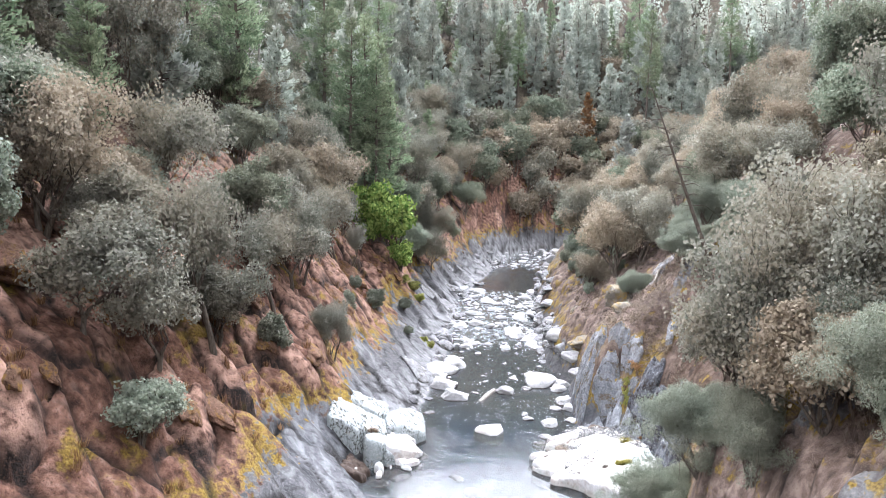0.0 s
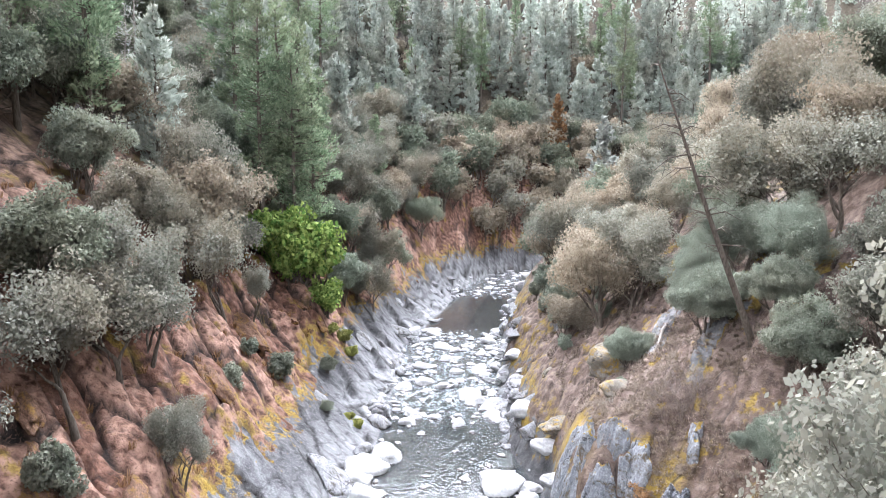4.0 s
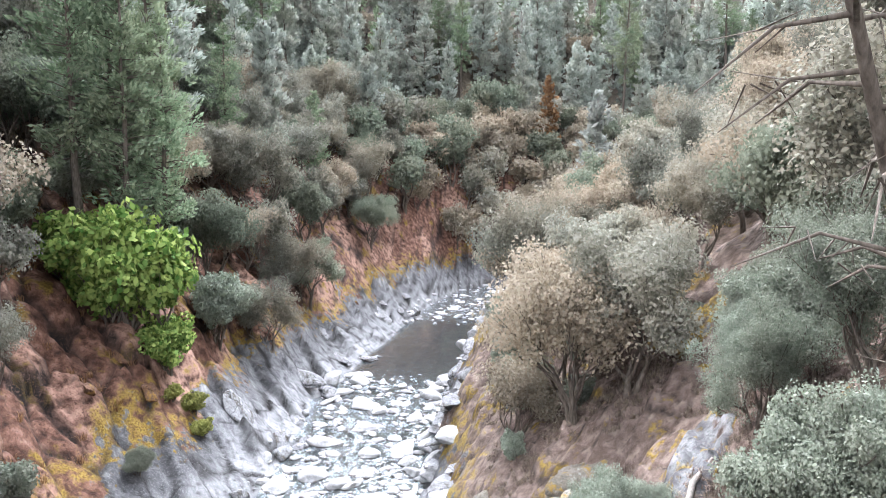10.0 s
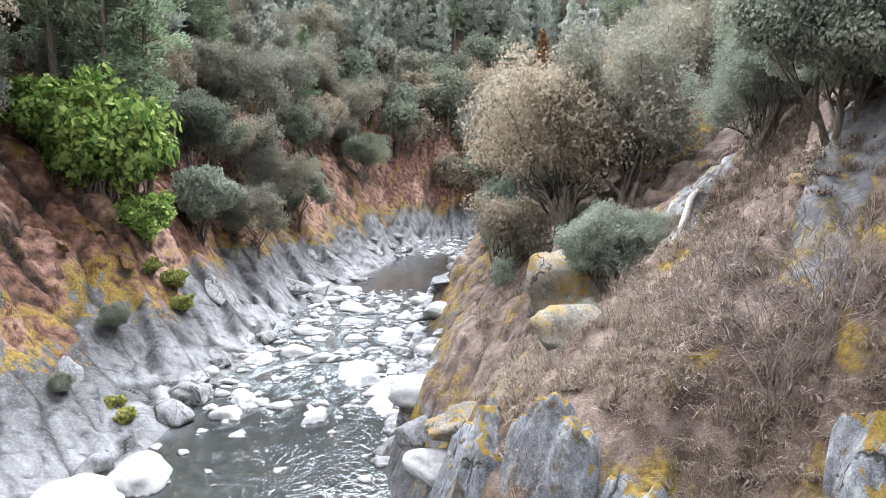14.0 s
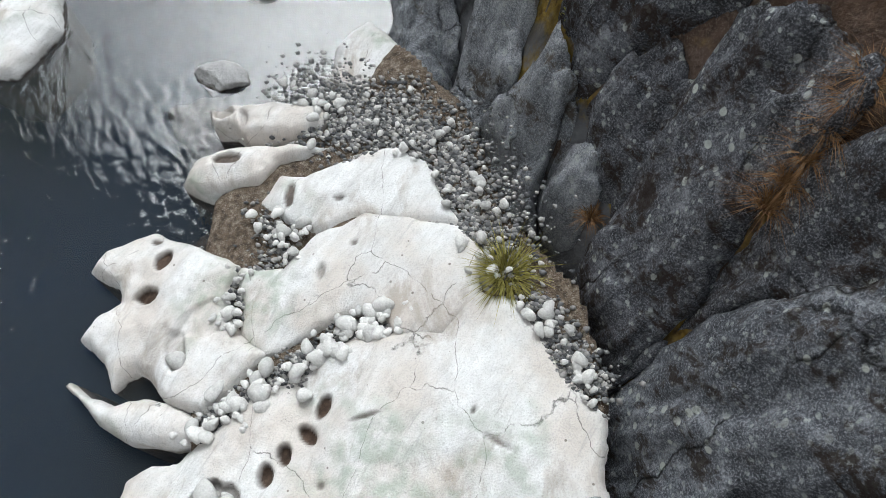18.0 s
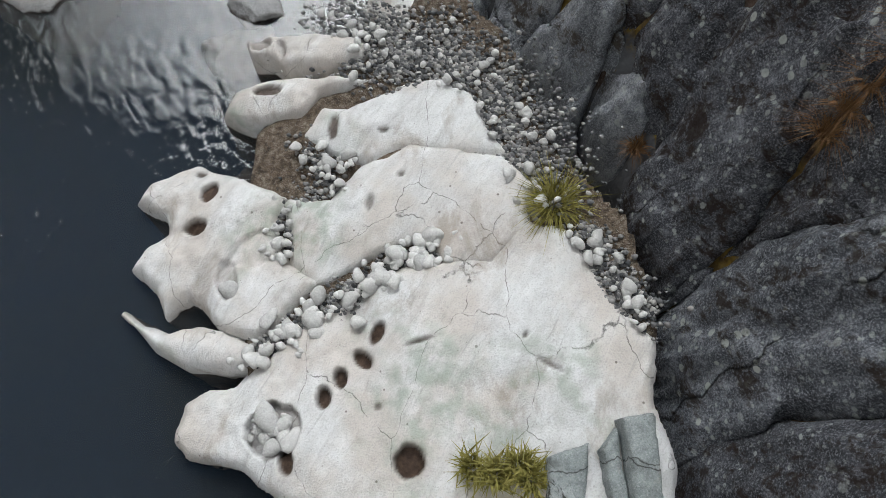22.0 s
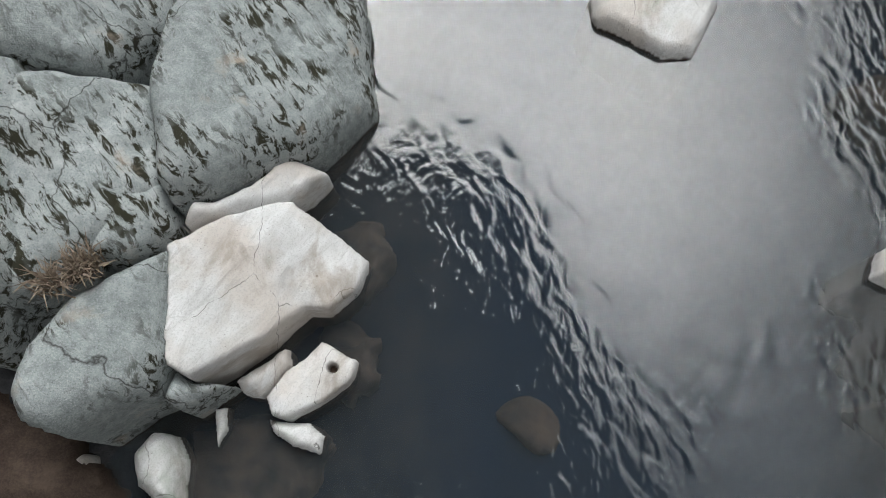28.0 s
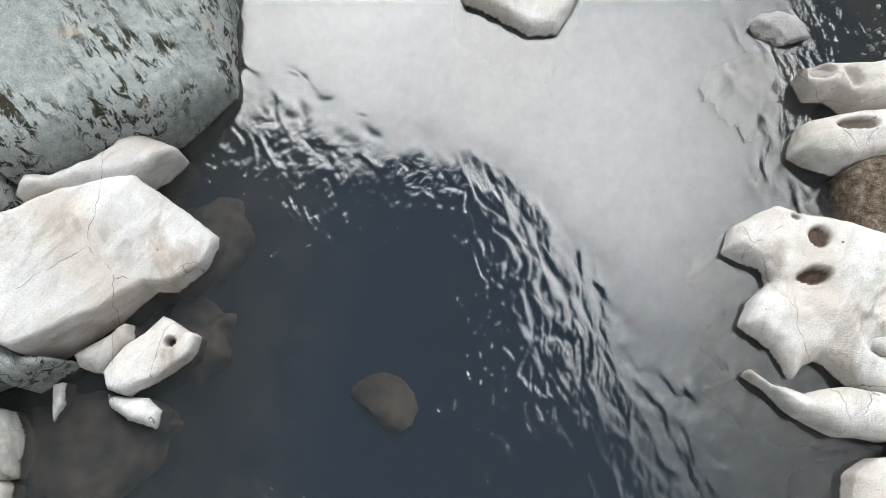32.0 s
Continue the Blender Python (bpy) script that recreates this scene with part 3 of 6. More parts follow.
# ---- rocks ----
def shelf_material():
    k = Mat("pale_polished_rock", 0.75, 0.3)
    n1, n2, n3 = k.noise(0.8, 5), k.noise(4, 6, 0.6), k.noise(45, 3)
    streak = k.noise(3.0, 8, 0.7, k.along(60, 0.35, 1.3, 1.0), 0.8)
    col = k.ramp(streak, (0.28, (0.42, 0.415, 0.405)), (0.42, (0.58, 0.577, 0.568)), (0.64, (0.7, 0.7, 0.695)))
    col = k.mix(k.math("MULTIPLY", k.ramp(n1, (0.44, 0.0), (0.6, 1.0)), 0.6), col, (0.5, 0.435, 0.375))
    wob = k.node("TexNoise", Scale=1.3, Detail=5.0)
    k.t.links.new(k.pos, wob.inputs["Vector"])
    warp = k.mix(0.3, k.scaled(1.0, 0.6, 1.0), wob.outputs["Color"])
    crack = k.ramp(k.voro(0.9, "DISTANCE_TO_EDGE", warp), (0.0, 1.0), (0.004, 0.0))
    col = k.mix(k.math("MULTIPLY", crack, k.ramp(n2, (0.4, 0.0), (0.52, 0.9))), col, (0.06, 0.055, 0.05))
    dots = k.ramp(k.voro(3.4), (0.05, 1.0), (0.075, 0.0))
    col = k.mix(k.math("MULTIPLY", dots, k.ramp(n1, (0.42, 0.0), (0.52, 0.85))), col, (0.12, 0.1, 0.085))
    col = k.mix(k.ramp(n3, (0.5, 0.0), (0.66, 0.4)), col, (0.36, 0.35, 0.34))
    col = k.mix(k.math("MULTIPLY", k.ramp(k.voro(13), (0.07, 1.0), (0.12, 0.0)), k.ramp(n2, (0.48, 0.0), (0.6, 0.7))), col, (0.2, 0.185, 0.165))
    vein = k.noise(9, 6, 0.7, k.along(60, 0.12, 1.0, 0.6), 0.5)
    col = k.mix(k.ramp(vein, (0.34, 0.45), (0.4, 0.0)), col, (0.36, 0.355, 0.345))
    mud = k.ramp(k.noise(14, 4), (0.3, (0.03, 0.018, 0.012)), (0.7, (0.085, 0.055, 0.038)))
    stain = k.ramp(k.noise(1.6, 6, 0.65, k.scaled(1.0, 0.55, 1.0), 0.5), (0.54, 0.0), (0.66, 0.6))
    col = k.mix(stain, col, (0.3, 0.25, 0.2))
    green = k.math("MULTIPLY", k.ramp(k.noise(0.5, 4, 0.6), (0.55, 0.0), (0.68, 0.6)), k.ramp(n2, (0.4, 0.0), (0.6, 1.0)))
    col = k.mix(green, col, (0.27, 0.32, 0.25))
    col = k.mix(k.attr("mud"), col, mud)
    col = k.drowned(col)
    return k.done(col, k.math("ADD", k.math("MULTIPLY", streak, 0.5), k.math("ADD", k.math("MULTIPLY", vein, 0.35), k.math("ADD", k.math("MULTIPLY", n3, 0.2), k.math("MULTIPLY", n2, 0.3)))), 0.85, 0.06)


def dark_material(name, dark, mid, light, moss, lichen=0.8, strength=0.9, speck=0.6, cap=None, grown=0.5):
    """Weathered rock with lichen spots, pale crusts and moss on the flatter parts."""
    k = Mat(name, 0.85, 0.2)
    n1, n2, n3 = k.noise(0.7, 6), k.noise(6, 8, 0.75), k.noise(42, 5, 0.75)
    streak = k.noise(5, 6, 0.65, k.scaled(1.5, 1.5, 0.35), 0.5)
    f = k.math("ADD", k.math("MULTIPLY", n1, 0.3), k.math("ADD", k.math("MULTIPLY", n2, 0.4), k.math("MULTIPLY", streak, 0.3)))
    col = k.ramp(f, (0.38, dark), (0.5, mid), (0.62, light))
    col = k.mix(k.ramp(n3, (0.5, 0.0), (0.64, speck)), k.mix(k.ramp(n3, (0.36, 1.1 * speck), (0.48, 0.0)), col, tuple(0.6 * c for c in dark)), tuple(min(1, 1.6 * c) for c in light))
    size = k.math("ADD", k.voro(4.6), k.math("MULTIPLY", k.voro(4.6, out="Color"), 0.16))
    spots = k.math("MULTIPLY", k.ramp(size, (0.27, 1.0), (0.32, 0.0)), k.ramp(n1, (0.45, 0.0), (0.55, lichen)))
    col = k.mix(spots, col, (0.5, 0.53, 0.5))
    fine = k.math("MULTIPLY", k.ramp(k.voro(9.5), (0.26, 1.0), (0.32, 0.0)), k.ramp(n2, (0.46, 0.0), (0.6, min(1.0, 1.1 * lichen))))
    col = k.mix(fine, col, (0.42, 0.45, 0.44))
    crust = k.math("MULTIPLY", k.ramp(k.noise(1.7, 6, 0.68, k.along(-45, 0.4, 1.7, 0.8), 0.4), (grown, 0.0), (grown + 0.08, 1.0)), k.ramp(n2, (0.44, 0.0), (0.52, 0.9)))
    col = k.mix(crust, col, moss)
    if cap:
        up = k.node("SeparateXYZ", Vector=k.t.nodes.new("ShaderNodeNewGeometry").outputs["Normal"]).outputs["Z"]
        flat = k.math("ADD", up, k.math("MULTIPLY", k.math("SUBTRACT", k.noise(1.1, 6, 0.68), 0.5), 1.5))
        tuft = k.ramp(n3, (0.3, tuple(0.35 * c for c in cap)), (0.52, cap), (0.72, tuple(1.4 * c for c in cap)))
        col = k.mix(k.ramp(flat, (0.74, 0.0), (0.82, 0.95)), col, tuft)
    wob = k.node("TexNoise", Scale=1.6, Detail=5.0)
    k.t.links.new(k.pos, wob.inputs["Vector"])
    warp = k.mix(0.4, k.scaled(0.8, 1.0, 0.45), wob.outputs["Color"])
    crack = k.math("MULTIPLY", k.ramp(k.voro(0.8, "DISTANCE_TO_EDGE", warp), (0.0, 1.0), (0.014, 0.0)), k.ramp(n1, (0.44, 0.0), (0.54, 1.0)))
    col = k.mix(k.math("MULTIPLY", crack, 0.85), col, (0.012, 0.011, 0.01))
    h = k.math("ADD", k.math("MULTIPLY", n2, 0.65), k.math("MULTIPLY", n3, 0.35))
    h = k.math("SUBTRACT", h, k.math("MULTIPLY", crack, 0.8))
    col = k.drowned(col)
    return k.done(col, h, strength, 0.1)


def block_material():
    """Grey-green rock: fine pale grain, black moss in short slanting flecks, thin cracks."""
    k = Mat("grey_green_weathered_rock", 0.85, 0.2)
    n1, n2, n3 = k.noise(0.8, 6), k.noise(7, 8, 0.72), k.noise(48, 5, 0.75)
    f = k.math("ADD", k.math("MULTIPLY", n1, 0.4), k.math("MULTIPLY", n2, 0.6))
    col = k.ramp(f, (0.34, (0.2, 0.228, 0.225)), (0.5, (0.34, 0.372, 0.37)), (0.66, (0.5, 0.525, 0.52)))
    col = k.mix(k.ramp(n3, (0.52, 0.0), (0.68, 0.45)), col, (0.66, 0.67, 0.66))
    col = k.mix(k.ramp(n3, (0.34, 0.7), (0.44, 0.0)), col, (0.12, 0.13, 0.125))
    fleck = k.math("MULTIPLY", k.ramp(k.noise(5.5, 6, 0.7, k.along(-48, 0.45, 1.5, 1.0), 0.6), (0.5, 0.0), (0.57, 1.0)), k.ramp(k.noise(0.8, 4), (0.42, 0.0), (0.54, 1.0)))
    col = k.mix(fleck, col, (0.035, 0.034, 0.022))
    tan = k.ramp(k.noise(1.3, 5, 0.6), (0.6, 0.0), (0.7, 0.6))
    col = k.mix(tan, col, (0.47, 0.4, 0.33))
    warp = k.mix(0.35, k.scaled(0.8, 1.0, 0.5), k.node("TexNoise", Scale=1.4, Detail=5.0, Vector=k.pos).outputs["Color"])
    crack = k.ramp(k.voro(0.5, "DISTANCE_TO_EDGE", warp), (0.0, 1.0), (0.0035, 0.0))
    col = k.mix(k.math("MULTIPLY", crack, 0.85), col, (0.03, 0.028, 0.024))
    col = k.drowned(col)
    return k.done(col, k.math("ADD", k.math("MULTIPLY", n2, 0.6), k.math("MULTIPLY", n3, 0.4)), 0.8, 0.06)


SHELF = shelf_material()
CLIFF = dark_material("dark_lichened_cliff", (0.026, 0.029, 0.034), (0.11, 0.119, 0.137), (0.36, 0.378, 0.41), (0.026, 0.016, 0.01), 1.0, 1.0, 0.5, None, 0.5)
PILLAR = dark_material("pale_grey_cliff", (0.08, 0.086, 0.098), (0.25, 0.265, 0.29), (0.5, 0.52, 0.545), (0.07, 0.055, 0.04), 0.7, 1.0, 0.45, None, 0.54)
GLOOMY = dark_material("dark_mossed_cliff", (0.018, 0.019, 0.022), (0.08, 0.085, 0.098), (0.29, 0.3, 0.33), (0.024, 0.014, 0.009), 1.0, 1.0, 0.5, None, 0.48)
LEDGE = dark_material("grey_blue_ledge_rock", (0.05, 0.053, 0.06), (0.17, 0.178, 0.195), (0.36, 0.37, 0.39), (0.09, 0.065, 0.03), 0.4, 1.0, 0.4, (0.25, 0.165, 0.03))
GREY = dark_material("grey_streaked_rock", (0.06, 0.06, 0.064), (0.18, 0.18, 0.184), (0.34, 0.34, 0.342), (0.07, 0.06, 0.045), 0.1)
RUST = dark_material("rust_brown_rock", (0.04, 0.02, 0.012), (0.12, 0.064, 0.04), (0.25, 0.16, 0.115), (0.2, 0.115, 0.025), 0.0)
SOAKED = rock_material("wet_brown_rock", (0.02, 0.014, 0.011), (0.05, 0.034, 0.026), (0.11, 0.08, 0.062))
SILTED = rock_material("silted_rock", (0.05, 0.034, 0.025), (0.12, 0.08, 0.06), (0.18, 0.13, 0.1))
BLOCK = block_material()
MOSSY = dark_material("ochre_mossed_rock", (0.08, 0.07, 0.055), (0.17, 0.15, 0.12), (0.3, 0.275, 0.24), (0.3, 0.19, 0.03), 0.4)


def sand_material():
    k = Mat("wet_brown_sand", 0.85, 0.3)
    n = k.noise(9, 7, 0.7)
    g = k.voro(42)
    col = k.ramp(n, (0.35, (0.04, 0.028, 0.02)), (0.52, (0.11, 0.082, 0.058)), (0.7, (0.26, 0.225, 0.185)))
    col = k.mix(k.ramp(g, (0.1, 0.5), (0.3, 0.0)), col, (0.45, 0.43, 0.4))
    return k.done(col, k.math("ADD", n, k.math("MULTIPLY", g, -0.5)), 0.8, 0.04)


SAND = sand_material()


def inside(x, y, poly):
    """Metres inside an outline, negative outside."""
    d, odd = np.full(x.shape, 1e9), np.zeros(x.shape, bool)
    for (ax, ay), (bx, by) in zip(poly, poly[1:] + poly[:1]):
        dx, dy = bx - ax, by - ay
        u = np.clip(((x - ax) * dx + (y - ay) * dy) / (dx * dx + dy * dy + 1e-12), 0, 1)
        d = np.minimum(d, np.hypot(x - ax - u * dx, y - ay - u * dy))
        odd ^= ((ay > y) != (by > y)) & (x < ax + (y - ay) * dx / (dy if abs(dy) > 1e-9 else 1e-9))
    return np.where(odd, d, -d)


def slab(name, outline, top, material, label, category="rock", step=0.05, edge=0.12, swell=0.0, swell_at=0.4, rough=0.05, grain=0.7, pits=(), floor=-2.5, seed=0, group="", fray=0.05, grow=0.0, sunk=0.35):
    """One rock: its outline in plan, the height of its top, rounded edges, hollows and a rough skin."""
    xs = np.arange(min(p[0] for p in outline) - 0.4, max(p[0] for p in outline) + 0.4, step)
    ys = np.arange(min(p[1] for p in outline) - 0.4, max(p[1] for p in outline) + 0.4, step)
    gx, gy = np.meshgrid(xs, ys, indexing="ij")
    d = inside(gx, gy, outline) + grow + fray * fbm(gx / 0.35, gy / 0.35, seed + 5, 3)
    z = top(gx, gy) - sunk * swell + swell * (1 - np.exp(-np.maximum(d, 0) / swell_at)) + rough * 2 * fbm(gx / grain, gy / grain, seed, 5, 0.55)
    z = z - 0.5 * rough * np.abs(fbm(gx / 0.9 + 7, gy / 2.3, seed + 9, 3)) * 4
    e = np.clip(1 - d / edge, 0, 1)
    z = z - edge * 0.9 * np.where(d > 0, e * e, 1) - np.clip(-d, 0, 1) * 26
    gdx, gdy = np.gradient(d, step)
    norm = np.maximum(np.hypot(gdx, gdy), 0.5)
    back = np.clip(-d, 0, 1) * 0.82
    hx, hy = gx + gdx / norm * back, gy + gdy / norm * back
    mud = 0 * z
    for px, py, rx, ry, turn, depth, fill in pits:
        c, q = math.cos(radians(turn)), math.sin(radians(turn))
        u, v = ((gx - px) * c + (gy - py) * q) / rx, (-(gx - px) * q + (gy - py) * c) / ry
        r = np.hypot(u, v) + 0.22 * fbm(gx / 0.16, gy / 0.16, seed + 31, 3)
        k = np.clip((1.0 - r) / (0.035 / min(rx, ry)), 0, 1)
        k = k * k * (3 - 2 * k)
        z = z - 0.55 * depth * k
        mud = np.maximum(mud, fill * k)
    z = np.maximum(z, floor)
    keep = d > -0.2
    ids = -np.ones(keep.shape, int)
    full = keep.copy()
    ids[full] = np.arange(full.sum())
    verts = np.stack([hx[full], hy[full], z[full]], -1)
    a, b, c2, e2 = ids[:-1, :-1], ids[1:, :-1], ids[1:, 1:], ids[:-1, 1:]
    ok = (a >= 0) & (b >= 0) & (c2 >= 0) & (e2 >= 0)
    faces = np.stack([a[ok], b[ok], c2[ok], e2[ok]], -1)
    mid = verts.mean(0) * (1, 1, 0)
    ob = mesh_object(name, (verts - mid).tolist(), faces.tolist(), material, None, True)
    ob.location = mid
    at = ob.data.attributes.new("mud", "FLOAT", "POINT")
    at.data.foreach_set("value", mud[full].astype(np.float32))
    return tagged(ob, label, category, group)


def shelf_top(x, y):
    return np.maximum(0.36, 0.4 + 0.28 * (x + 3.6))


def left_top(x, y):
    return np.maximum(0.25, 0.35 + 0.5 * (-11.9 - x))


WORN = "pale water-worn bedrock lobe with scoured potholes beside the river"
slab("bedrock_lobe", [(-4.58, 5.6), (-4.43, 5.95), (-3.77, 6.28), (-2.99, 5.95), (-2.23, 5.61), (-2.32, 5.18), (-2.1, 4.59), (-1.57, 4.29), (-1.95, 3.88), (-2.38, 3.47), (-2.91, 3.63), (-3.13, 3.83), (-3.35, 4.08), (-3.56, 4.17), (-3.76, 4.01), (-3.87, 3.87), (-4.05, 4.27), (-4.44, 4.55), (-4.29, 4.85), (-3.99, 5.11), (-4.08, 5.39)], shelf_top, SHELF, WORN, "bedrock", 0.035, 0.16, 0.22, 0.3, 0.06, 0.9,
     ((-2.95, 4.33, 0.17, 0.3, 10, 0.16, 0.25), (-3.42, 5.72, 0.15, 0.2, -15, 0.22, 1), (-3.57, 5.16, 0.22, 0.13, 0, 0.22, 1), (-3.63, 6.06, 0.09, 0.07, 0, 0.1, 0.9), (-2.56, 4.78, 0.4, 0.28, 15, 0.12, 0.0)), grow=0.05, seed=1, group="bedrock lobes by the pool")
slab("bedrock_lobe", [(-4.51, 3.86), (-4.46, 3.93), (-4.18, 3.75), (-3.8, 3.62), (-3.33, 3.74), (-2.93, 3.66), (-2.51, 3.47), (-2.44, 3.13), (-2.8, 3.06), (-3.41, 3.12), (-3.92, 3.34), (-4.16, 3.57)], shelf_top, SHELF, "pale curved tail of bedrock tapering into the pool", "bedrock", 0.03, 0.13, 0.15, 0.2, 0.05, 0.7, seed=2, group="bedrock lobes by the pool")
slab("bedrock_lobe", [(-3.28, 8.44), (-3.12, 8.11), (-2.82, 8.06), (-2.5, 7.82), (-1.79, 7.72), (-1.26, 7.8), (-1.11, 8.04), (-1.31, 8.25), (-2.06, 8.39), (-2.86, 8.57)], shelf_top, SHELF, "pale bedrock finger with a round basin at its tip", "bedrock", 0.03, 0.13, 0.12, 0.2, 0.05, 0.7, ((-3.0, 8.36, 0.2, 0.16, 0, 0.2, 0.5), (-2.62, 8.2, 0.08, 0.2, 20, 0.2, 0.3)), seed=3, group="bedrock lobes by the pool")
slab("bedrock_lobe", [(-3.53, 7.09), (-3.37, 7.55), (-2.91, 7.67), (-2.25, 7.66), (-1.73, 7.58), (-1.09, 7.44), (-1.47, 7.27), (-1.87, 7.22), (-2.14, 6.92), (-2.78, 6.88), (-3.05, 6.87)], shelf_top, SHELF, "pale bedrock finger with an oval hollow", "bedrock", 0.03, 0.13, 0.15, 0.2, 0.06, 0.7, ((-2.72, 7.37, 0.28, 0.11, -8, 0.18, 0.9),), seed=4, group="bedrock lobes by the pool")
slab("bedrock_lobe", [(-2.03, 6.6), (-1.79, 6.97), (-1.42, 6.87), (-0.85, 7.13), (-0.52, 7.3), (-0.02, 7.25), (0.4, 6.89), (0.57, 6.38), (0.82, 6.01), (0.04, 6.17), (-0.61, 6.32), (-1.09, 6.13), (-1.62, 6.3)], shelf_top, SHELF, "smooth pale bedrock slab edged by gravel", "bedrock", 0.04, 0.15, 0.15, 0.3, 0.05, 0.9, ((-0.83, 6.52, 0.12, 0.06, 0, 0.08, 0.8), (-1.6, 6.65, 0.1, 0.25, 0, 0.12, 0.9)), grow=0.12, seed=5, group="bedrock lobes by the pool")
slab("bedrock_lobe", [(-2.15, 5.49), (-1.5, 5.4), (-1.07, 5.91), (-0.43, 6.13), (0.82, 5.91), (1.13, 5.46), (1.1, 4.95), (0.69, 4.5), (0.15, 4.52), (-0.02, 4.8), (-0.33, 4.89), (-0.78, 4.76), (-1.15, 4.55), (-1.62, 4.34), (-1.98, 4.59), (-1.96, 5.0)], shelf_top, SHELF, "smooth pale bedrock slab between bands of cobbles", "bedrock", 0.04, 0.12, 0.15, 0.3, 0.05, 0.9, ((-0.54, 5.76, 0.07, 0.07, 0, 0.08, 0.7), (-0.95, 5.35, 0.07, 0.16, 0, 0.12, 0.6)), grow=0.13, seed=6, group="bedrock lobes by the pool")
slab("bedrock_lobe", [(-2.58, 2.73), (-2.31, 3.06), (-1.59, 3.64), (-0.87, 4.11), (-0.28, 4.35), (0.73, 4.42), (1.07, 4.89), (1.55, 4.78), (1.95, 4.12), (2.47, 3.37), (2.43, 2.69), (2.62, 1.98), (2.3, -0.8), (0.2, -1.2), (-1.42, 1.34), (-2.35, 1.93), (-3.14, 2.07), (-3.27, 2.22), (-3.22, 2.55), (-2.99, 2.71)], shelf_top, SHELF, "broad pale bedrock shelf with a row of dark potholes", "bedrock", 0.03, 0.16, 0.12, 0.35, 0.06, 1.1,
     ((-0.22, 1.95, 0.2, 0.22, 0, 0.3, 1), (-1.35, 2.7, 0.11, 0.18, 8, 0.3, 1), (-1.16, 2.96, 0.1, 0.16, 8, 0.3, 1), (-0.89, 3.2, 0.18, 0.1, -40, 0.25, 1), (-0.72, 3.55, 0.1, 0.2, -25, 0.2, 1), (-1.98, 2.3, 0.38, 0.36, 0, 0.3, 0.4), (-1.78, 1.93, 0.12, 0.2, 15, 0.25, 1), (-0.64, 2.6, 0.07, 0.06, 0, 0.06, 0.6), (1.12, 3.46, 0.05, 0.08, -20, 0.08, 0.8), (1.4, 3.1, 0.3, 0.04, -30, 0.08, 0.7), (-0.15, 3.4, 0.3, 0.05, 15, 0.1, 0.8)), grow=0.16, seed=7, group="bedrock lobes by the pool")
slab("bedrock_lobe", [(-2.7, 6.1), (-2.64, 6.32), (-2.42, 6.35), (-2.03, 6.14), (-2.09, 5.98), (-2.34, 5.86), (-2.52, 5.89)], lambda x, y: 0.3 + 0 * x, SHELF, "small ragged pale rock in wet sand", "bedrock", 0.03, 0.08, 0, 0.3, 0.05, 0.3, seed=8, group="bedrock lobes by the pool", fray=0.2)
slab("bedrock_lobe", [(-1.39, 8.96), (-1.34, 9.81), (-0.77, 10.35), (-0.18, 9.57), (0.02, 8.09), (-0.42, 8.16), (-0.97, 8.42)], lambda x, y: 0.75 + 0.3 * (x + 0.8), SHELF, "pale sloping bedrock slab under the dark cliff", "bedrock", 0.045, 0.2, 0.1, 0.3, 0.05, 0.9, seed=9, group="bedrock lobes by the pool")
slab("sand_bed", [(-2.9, 6.8), (-1.2, 7.9), (-0.2, 9.4), (0.9, 8.0), (1.6, 6.0), (2.4, 5.0), (2.7, 3.6), (2.5, 3.1), (1.6, 4.9), (-0.5, 4.2), (-2.5, 2.9), (-2.7, 3.6), (-1.9, 4.4), (-2.6, 5.0), (-2.9, 5.6)], lambda x, y: shelf_top(x, y) - 0.13, SAND, "wet brown sand and grit among the bedrock", "sand", 0.09, 0.1, 0, 0.3, 0.03, 0.3, seed=12)

for outline, up in (([(2.08, 2.46), (2.42, 2.51), (2.52, 1.5), (2.21, 1.5)], 2.4), ([(1.89, 2.12), (2.07, 2.37), (2.2, 1.5), (2.01, 1.5)], 2.25), ([(1.34, 2.04), (1.8, 2.22), (1.75, 1.3), (1.32, 1.3)], 2.1)):
    slab("rock_slab", outline, lambda x, y, up=up: up + 0.15 * (y - 2), BLOCK, "angular grey-white slab leaning on the shelf", "rock", 0.025, 0.05, 0.04, 0.1, 0.04, 0.4, seed=int(50 * up), group="leaning slabs", fray=0.02)

# dark cliff over the shelf, block by block
def land(x, y):
    xs, ys, z = LAND[0]
    i, j = np.clip(np.searchsorted(xs, x) - 1, 0, len(xs) - 2), np.clip(np.searchsorted(ys, y) - 1, 0, len(ys) - 2)
    u, v = (x - xs[i]) / (xs[i + 1] - xs[i]), (y - ys[j]) / (ys[j + 1] - ys[j])
    return (z[i, j] * (1 - u) + z[i + 1, j] * u) * (1 - v) + (z[i, j + 1] * (1 - u) + z[i + 1, j + 1] * u) * v


def cliff_top(x, y):
    return land(x, y) + np.where(y < 12, 0.4, 0.05)


